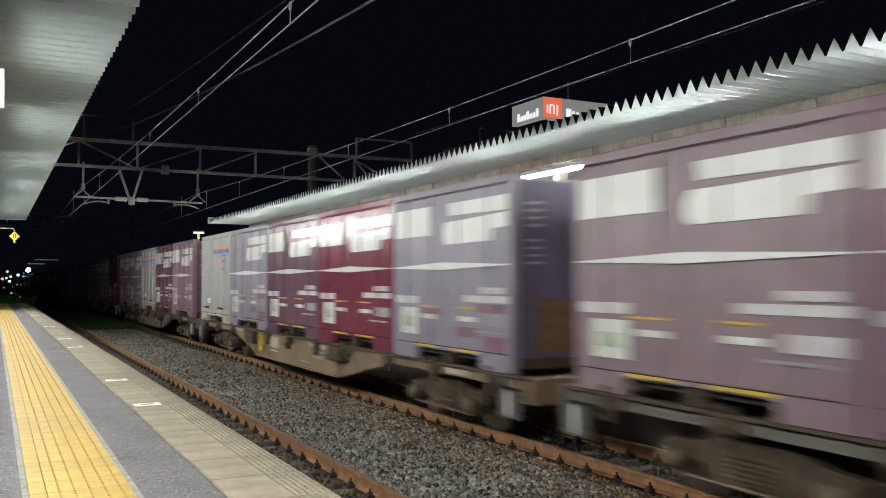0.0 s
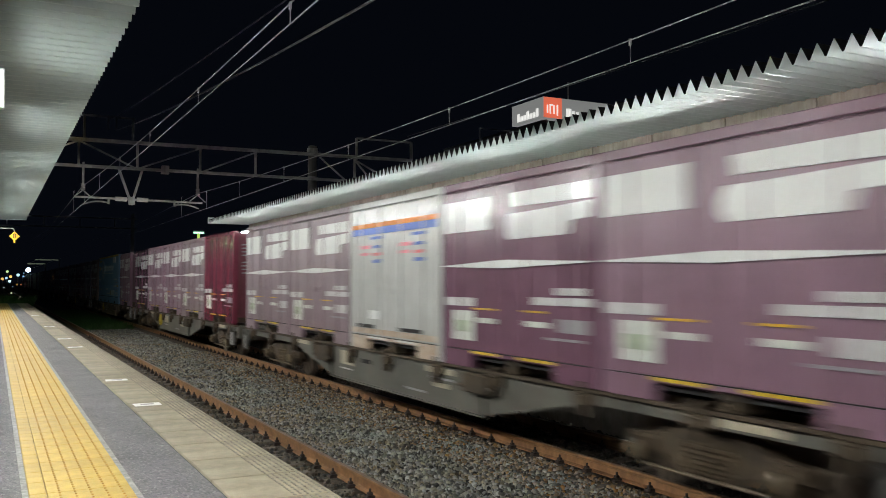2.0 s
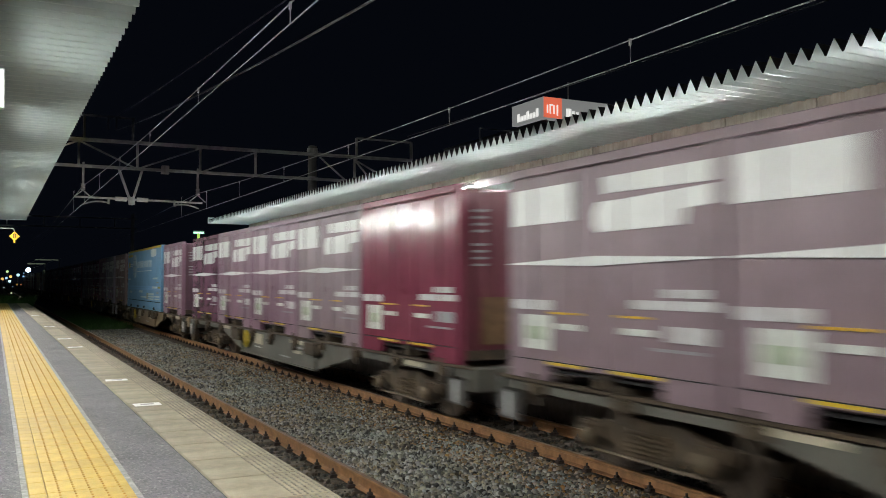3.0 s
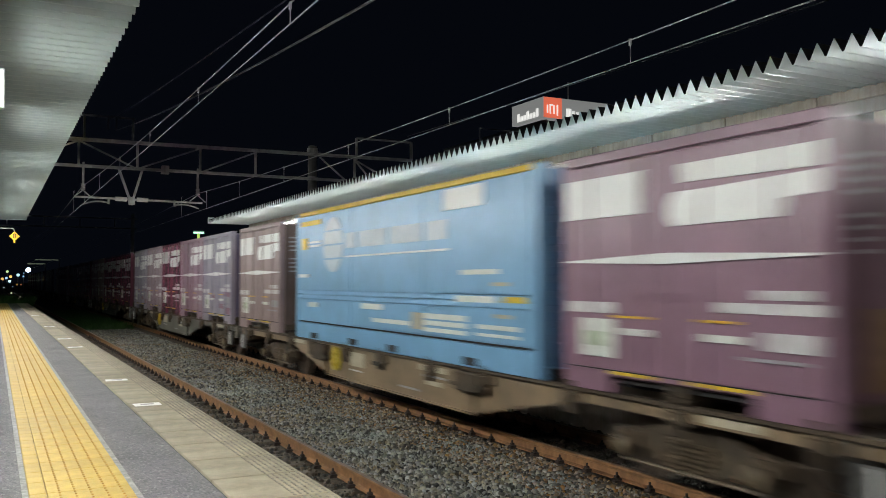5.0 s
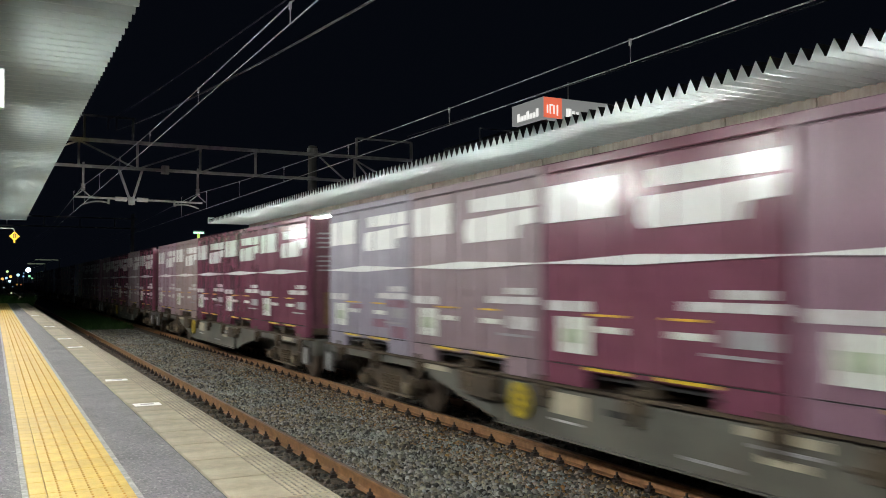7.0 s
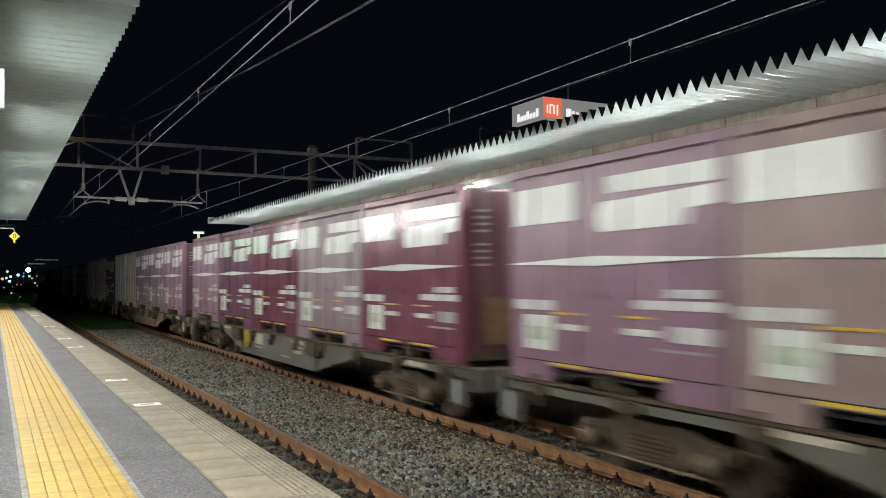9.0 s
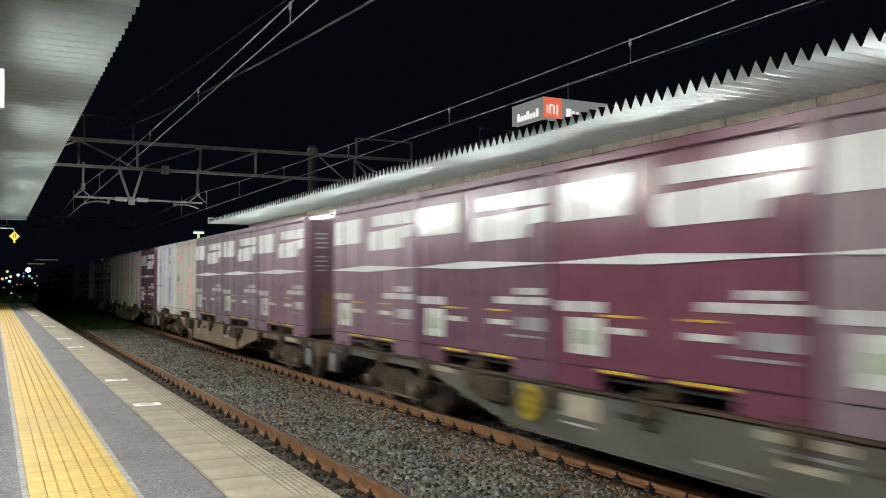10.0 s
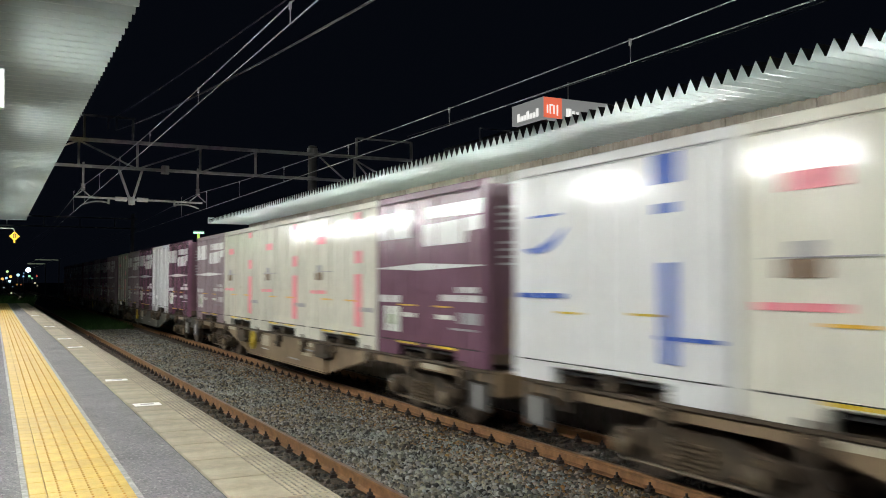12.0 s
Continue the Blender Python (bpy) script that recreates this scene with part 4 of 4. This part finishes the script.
def wire(name, label, pts, r, material=WIRE):
    c = bpy.data.curves.new(name, "CURVE")
    c.dimensions, c.bevel_depth, c.bevel_resolution = "3D", r, 1
    sp = c.splines.new("POLY")
    sp.points.add(len(pts) - 1)
    for p, q in zip(sp.points, pts):
        p.co = (*q, 1)
    c.materials.append(material)
    return tagged(new(name, c), label, "wire")


def sag(y, mid, low, k):
    return low + k * (y - mid) ** 2


for x, zc, zm, k in ((3.02, 5.19, 5.43, 0.00075), (7.38, 5.06, 5.36, 0.00070)):
    ys = [-14 + 1.0 * i for i in range(51)]
    line = wire("messenger_wire", "taut overhead messenger wire above the track", [(x, y, sag(y, 11, zm, k)) for y in ys] + [(x, 60, zm + 0.05), (x, 86, zm + 0.5)], 0.0085)
    wire("contact_wire", "bare overhead contact wire above the track", [(x, y, zc) for y in (-14, 36, 86, 250)], 0.0075)
    for i in range(8):
        y = (4.6 + 5.1 * i) if x < 5 else (3.8 + 5.1 * i)
        d = part("dropper", rod(bmesh.new(), (x, y, sag(y, 11, zm, k)), (x, y, zc), 0.006, 6), WIRE, line, "thin dropper wire")
        part("dropper_clamp", B((x - 0.012, x + 0.012, y - 0.02, y + 0.02, sag(y, 11, zm, k) - 0.07, sag(y, 11, zm, k) + 0.02)), WIRE, d)
wire("feeder_cable", "thick dark feeder cable running overhead", [(4.18, y, 5.148 + 0.049 * y + 0.000938 * y * y) for y in range(-14, 37, 2)], 0.017, CABLE)
wire("feeder_cable", "thin dark cable running overhead", [(4.07, y, 5.79 + 0.0607 * y + 0.000472 * y * y) for y in range(-14, 37, 2)], 0.012, CABLE)
wire("feeder_cable", "thin dark cable beyond the canopy", [(16.8, y, 8.6 + 0.0004 * (y - 10) ** 2) for y in range(-14, 37, 5)], 0.014, CABLE)

# ---- signs and lights beyond ----
DIST = 80.0
tower = empty("sign_tower", "dark rooftop with an illuminated advertising box", "building", m=pose(54.0, DIST, 0))
LIT_GREY = glow("sign_lit_grey", (0.40, 0.41, 0.40), 0.5)
LIT_WHITE = glow("sign_lit_white", (1.0, 1.0, 0.95), 0.9)
LIT_ORANGE = glow("sign_lit_orange", (1.0, 0.20, 0.11), 0.75)
part("block", B((0.1, 26, 0.3, 24, -0.8, 20.0)), FACADE, tower)
part("parapet", B((0.0, 26.1, 0.2, 24.1, 20.0, 20.2)), FACADE, tower)
for r in range(4):
    for c in range(7):
        part("window", B((1.2 + 3.5 * c, 3.3 + 3.5 * c, 0.25, 0.3, 2.5 + 3.6 * r, 4.4 + 3.6 * r)), DARKGLASS, tower)
sign_box = part("sign_box", B((0, 13.0, 0, 6.6, 20.45, 22.8), bev=0.04), LIT_GREY, tower, "grey illuminated sign box")
part("orange_panel", B((0.03, 2.45, -0.05, -0.005, 20.48, 22.77)), LIT_ORANGE, sign_box, "orange illuminated panel")
for a, b, z0, z1 in ((0.42, 0.58, 21.0, 21.9), (0.8, 0.95, 20.95, 22.0), (0.95, 1.25, 21.85, 22.0), (1.3, 1.45, 20.95, 21.9), (1.75, 1.92, 20.8, 22.0)):
    part("sign_mark", B((a, b, -0.10, -0.055, z0, z1)), LIT_WHITE, sign_box)
for a, b, z0, z1 in ((3.1, 3.4, 20.8, 21.7), (3.5, 3.75, 20.9, 21.7), (3.9, 4.2, 20.8, 21.5), (4.5, 4.8, 20.8, 21.4), (5.0, 5.3, 20.8, 21.4), (5.5, 5.8, 20.8, 21.4)):
    part("sign_mark", B((a, b, -0.06, -0.005, z0, z1)), LIT_WHITE, sign_box)
for i in range(7):
    part("sign_mark", B((-0.06, -0.005, 1.0 + 0.65 * i, 1.45 + 0.65 * i, 20.75, 21.3 + 0.35 * (i % 3 == 0))), LIT_WHITE, sign_box)
for x, y in ((1, 1), (12, 1), (1, 6.4), (12, 6.4)):
    strut("leg", (x, y, 20.2), (x, y, 20.45), 0.25, tower)
LIT_AMBER = glow("window_lit_amber", (1.0, 0.85, 0.35), 0.6)
for y in (1.2, 2.9, 4.3):
    part("lit_window", B((0.04, 0.098, y, y + 0.9, 19.2, 19.5)), LIT_AMBER, tower, "lit amber window")
strut("aerial", (5.5, 3, 22.8), (5.5, 3, 25.6), 0.08, tower)


def post_lamp(x, y, z0, h, color, power, label):
    t = empty("post_lamp", label, "lamp", "post lamps", m=pose(x, y, z0))
    part("pole", lathe(bmesh.new(), [(0.07, 0), (0.05, h)], 10), POLE, t)
    part("lamp_head", B((-0.36, 0.36, -0.14, 0.14, h + 0.03, h + 0.12), bev=0.03), HOUSING, t)
    part("bulb", B((-0.33, 0.33, -0.11, 0.11, h - 0.05, h + 0.028)), glow("post_bulb", color, power), t, "glowing lamp glass")
    part("lit_collar", lathe(bmesh.new(), [(0.075, h - 0.42), (0.09, h - 0.06)], 10), glow("collar_glow", (0.55, 0.9, 0.15), 0.8), t, "yellow-green glowing collar")
    return t


post_lamp(12.36, 60, PLAT_Z, 4.5, (0.45, 1.0, 0.6), 3, "lit greenish flat-head lamp post on the platform")
post_lamp(-0.9, 49.6, PLAT_Z, 3.3, (0.62, 1.0, 0.60), 34, "lit greenish flat-head lamp post on the platform end")

stop_sign = empty("stop_sign", "yellow diamond stopping-position sign hanging from a bracket", "sign", m=pose(0.72, 38.0, 3.98))
bm = bmesh.new()
prism(bm, [(-0.19, 0), (0, -0.19), (0.19, 0), (0, 0.19)], "y", -0.015, 0.015)
plate = part("plate", bm, SIGN_YELLOW, stop_sign, "yellow diamond plate")
fc = bpy.data.curves.new("digit", "FONT")
fc.body, fc.size, fc.align_x, fc.align_y, fc.extrude = "8", 0.26, "CENTER", "CENTER", 0.002
fc.materials.append(BLACK)
digit = new("digit", fc)
digit.parent, digit.matrix_basis = plate, pose(0, -0.02, 0, 90, 0, 0)
part("hanger", rod(rod(bmesh.new(), (0, 0, 0.19), (-0.05, 0, 0.30), 0.02), (-0.05, 0, 0.30), (-1.2, 0, 0.32), 0.02), POLE, stop_sign)
part("drop_rod", rod(bmesh.new(), (-1.2, 0, 0.30), (-1.2, 0, 1.05), 0.02), POLE, stop_sign)
part("lower_tab", B((-0.03, 0.03, -0.01, 0.01, -0.26, -0.17)), SIGN_YELLOW, stop_sign)


def far_light(x, y, z, size, color, power):
    t = empty("distant_light", "small glowing lamp on a far pole", "lamp", "distant lights", m=pose(x, y, 0))
    part("pole", lathe(bmesh.new(), [(0.08, -0.7), (0.06, z)], 8), CABLE, t)
    bm = bmesh.new()
    bmesh.ops.create_icosphere(bm, subdivisions=2, radius=size * 0.7)
    bmesh.ops.translate(bm, verts=bm.verts, vec=(0, 0, z))
    part("globe", bm, glow("far_globe", color, power), t, "glowing globe")
    return t


COOL, BLUISH, WARM, AMBER, MINT = (0.75, 0.88, 1.0), (0.35, 0.62, 1.0), (1.0, 0.85, 0.6), (1.0, 0.55, 0.15), (0.4, 1.0, 0.55)
for x, z, size, color, power in ((6.47, 4.65, 0.72, (0.72, 0.80, 1.0), 5.0), (6.7, 3.36, 0.36, MINT, 0.9), (5.64, 3.95, 0.20, BLUISH, 0.5), (7.24, 2.89, 0.26, MINT, 0.6),
                                 (4.59, 3.59, 0.46, (0.5, 0.85, 1.0), 1.4), (5.6, 3.3, 0.26, BLUISH, 1.0), (3.23, 3.24, 0.42, AMBER, 1.3), (2.45, 2.95, 0.36, BLUISH, 1.3),
                                 (3.04, 2.3, 0.40, (0.6, 0.9, 1.0), 1.5), (2.59, 4.28, 0.38, (0.7, 1.0, 0.45), 0.9), (1.68, 2.77, 0.40, AMBER, 1.1), (4.41, 1.61, 0.24, AMBER, 0.35),
                                 (5.15, 1.6, 0.22, (1, 0.35, 0.15), 0.3), (7.79, 1.95, 0.30, WARM, 0.5), (8.23, 1.36, 0.22, WARM, 0.3), (8.09, 3.37, 0.28, (1, 0.15, 0.1), 0.5),
                                 (2.0, 1.0, 0.22, COOL, 0.35), (3.6, 1.2, 0.20, BLUISH, 0.25)):
    far_light(x, 200, z, size, color, power)
far_light(1.70, 100, 1.02, 0.14, WARM, 0.5)
far_light(2.20, 90, 0.72, 0.17, WARM, 0.9)
# distant gantry bars; the lamplight on them is added as emission
far_gantry = empty("lit_gantry", "far gantry bars on thin posts, given a glow as if lamplit", "lamp", m=pose(0, 150, 0))
ARM_GLOW = glow("gantry_bar_glow", (0.85, 1.0, 0.72), 0.30)
for a, b, z in ((4.7, 7.3, 5.02), (5.8, 9.25, 5.65)):
    strut("post", (b, 0, -0.7), (b, 0, z), 0.14, far_gantry)
    strut("arm", (a, 0, z + 0.06), (b, 0, z + 0.06), 0.10, far_gantry)
    part("lamp_tube", B((a, b, -0.06, 0.06, z - 0.06, z)), ARM_GLOW, far_gantry, "pale gantry bar, its lamplight put in as glow")
strut("stay", (4.9, 0, 5.1), (7.2, 0, 6.1), 0.08, far_gantry)


def tufts(name, label, x0, x1, y0, y1, z, count, h, seed):
    rng = np.random.default_rng(seed)
    bm = bmesh.new()
    for _ in range(count):
        x, y = rng.uniform(x0, x1), rng.uniform(y0, y1)
        a, hh, w = rng.uniform(0, 6.28), h * rng.uniform(0.4, 1.2), rng.uniform(0.01, 0.03)
        dx, dy = math.cos(a), math.sin(a)
        v = [bm.verts.new((x - dy * w, y + dx * w, z)), bm.verts.new((x + dy * w, y - dx * w, z)),
             bm.verts.new((x + dx * hh * 0.2 + dy * w * 0.6, y + dy * hh * 0.2, z + hh * 0.6)), bm.verts.new((x + dx * hh * 0.5, y + dy * hh * 0.5, z + hh))]
        bm.faces.new((v[0], v[1], v[2]))
        bm.faces.new((v[0], v[2], v[3]))
    return tagged(part(name, bm, GRASS), label, "grass", kind="stuff")


tufts("grass", "weeds growing between the tracks past the platform canopy", 3.9, 6.4, 46, 75, -0.23, 5000, 0.3, 11)
tufts("grass", "tall green grass beyond the platform end", -6, 1.45, 52.4, 60, -0.62, 9000, 1.8, 12)

# ---- platform markings and paving pieces ----
for y in (8.59, 10.88, 16.67, 19.2, 24.6, 33.0):
    mk = tagged(part("door_mark", B((1.19, 1.43, y - 0.085, y + 0.085, PLAT_Z + 0.0035, PLAT_Z + 0.008)), SHEET_WHITE), "white door-position plate stuck on the platform edge", "floor marking", "door marks")
    part("mark_bar", B((1.25, 1.37, y - 0.03, y + 0.03, PLAT_Z + 0.0081, PLAT_Z + 0.010)), TEXT_GREY, mk)


def slab(bm):
    box(bm, 0, 0.535, -0.291, 0.291, -0.10, 0.0, 0.005)


def grip(bm):
    for i in range(6):
        for j in range(12):
            x, y = 0.325 + 0.036 * i, -0.265 + 0.0482 * j + 0.02 * (i % 2)
            box(bm, x - 0.006, x + 0.006, y - 0.013, y + 0.013, 0.0, 0.003)


for i in range(-20, 90):
    sl = shared("slab", "edge_slab", slab, SLAB, plat, "", pose(PLAT_EDGE - 0.537, 0.62 + 0.6 * i - 2.4 + 0.05, PLAT_Z + 0.003))
    shared("grip_studs", "edge_grip", grip, GRIP, sl)


def block(bm):
    box(bm, -0.0, 0.085, -0.148, 0.148, -0.02, 0.0, 0.003)
    box(bm, 0.089, 0.516, -0.148, 0.148, -0.02, 0.0, 0.003)


def dots(bm):
    for i in range(5):
        for j in range(5):
            x, y = 0.15 + 0.078 * i, -0.12 + 0.06 * j
            rod(bm, (x, y, 0), (x, y, 0.005), 0.008, 6, 0.006)


for i in range(160):
    bl = shared("tactile_block", "tactile_block", block, TACTILE, plat, "", pose(0.194, 2.1 + 0.3 * i, PLAT_Z + 0.006))
    shared("dots", "tactile_dots", dots, TACTILE_DOT, bl)
part("tactile_run", B((0.194, 0.708, -14, 1.94, PLAT_Z - 0.012, PLAT_Z + 0.006)), TACTILE, plat)
part("tactile_run", B((0.194, 0.708, 49.96, PLAT_END, PLAT_Z - 0.012, PLAT_Z + 0.006)), TACTILE, plat)

motions()
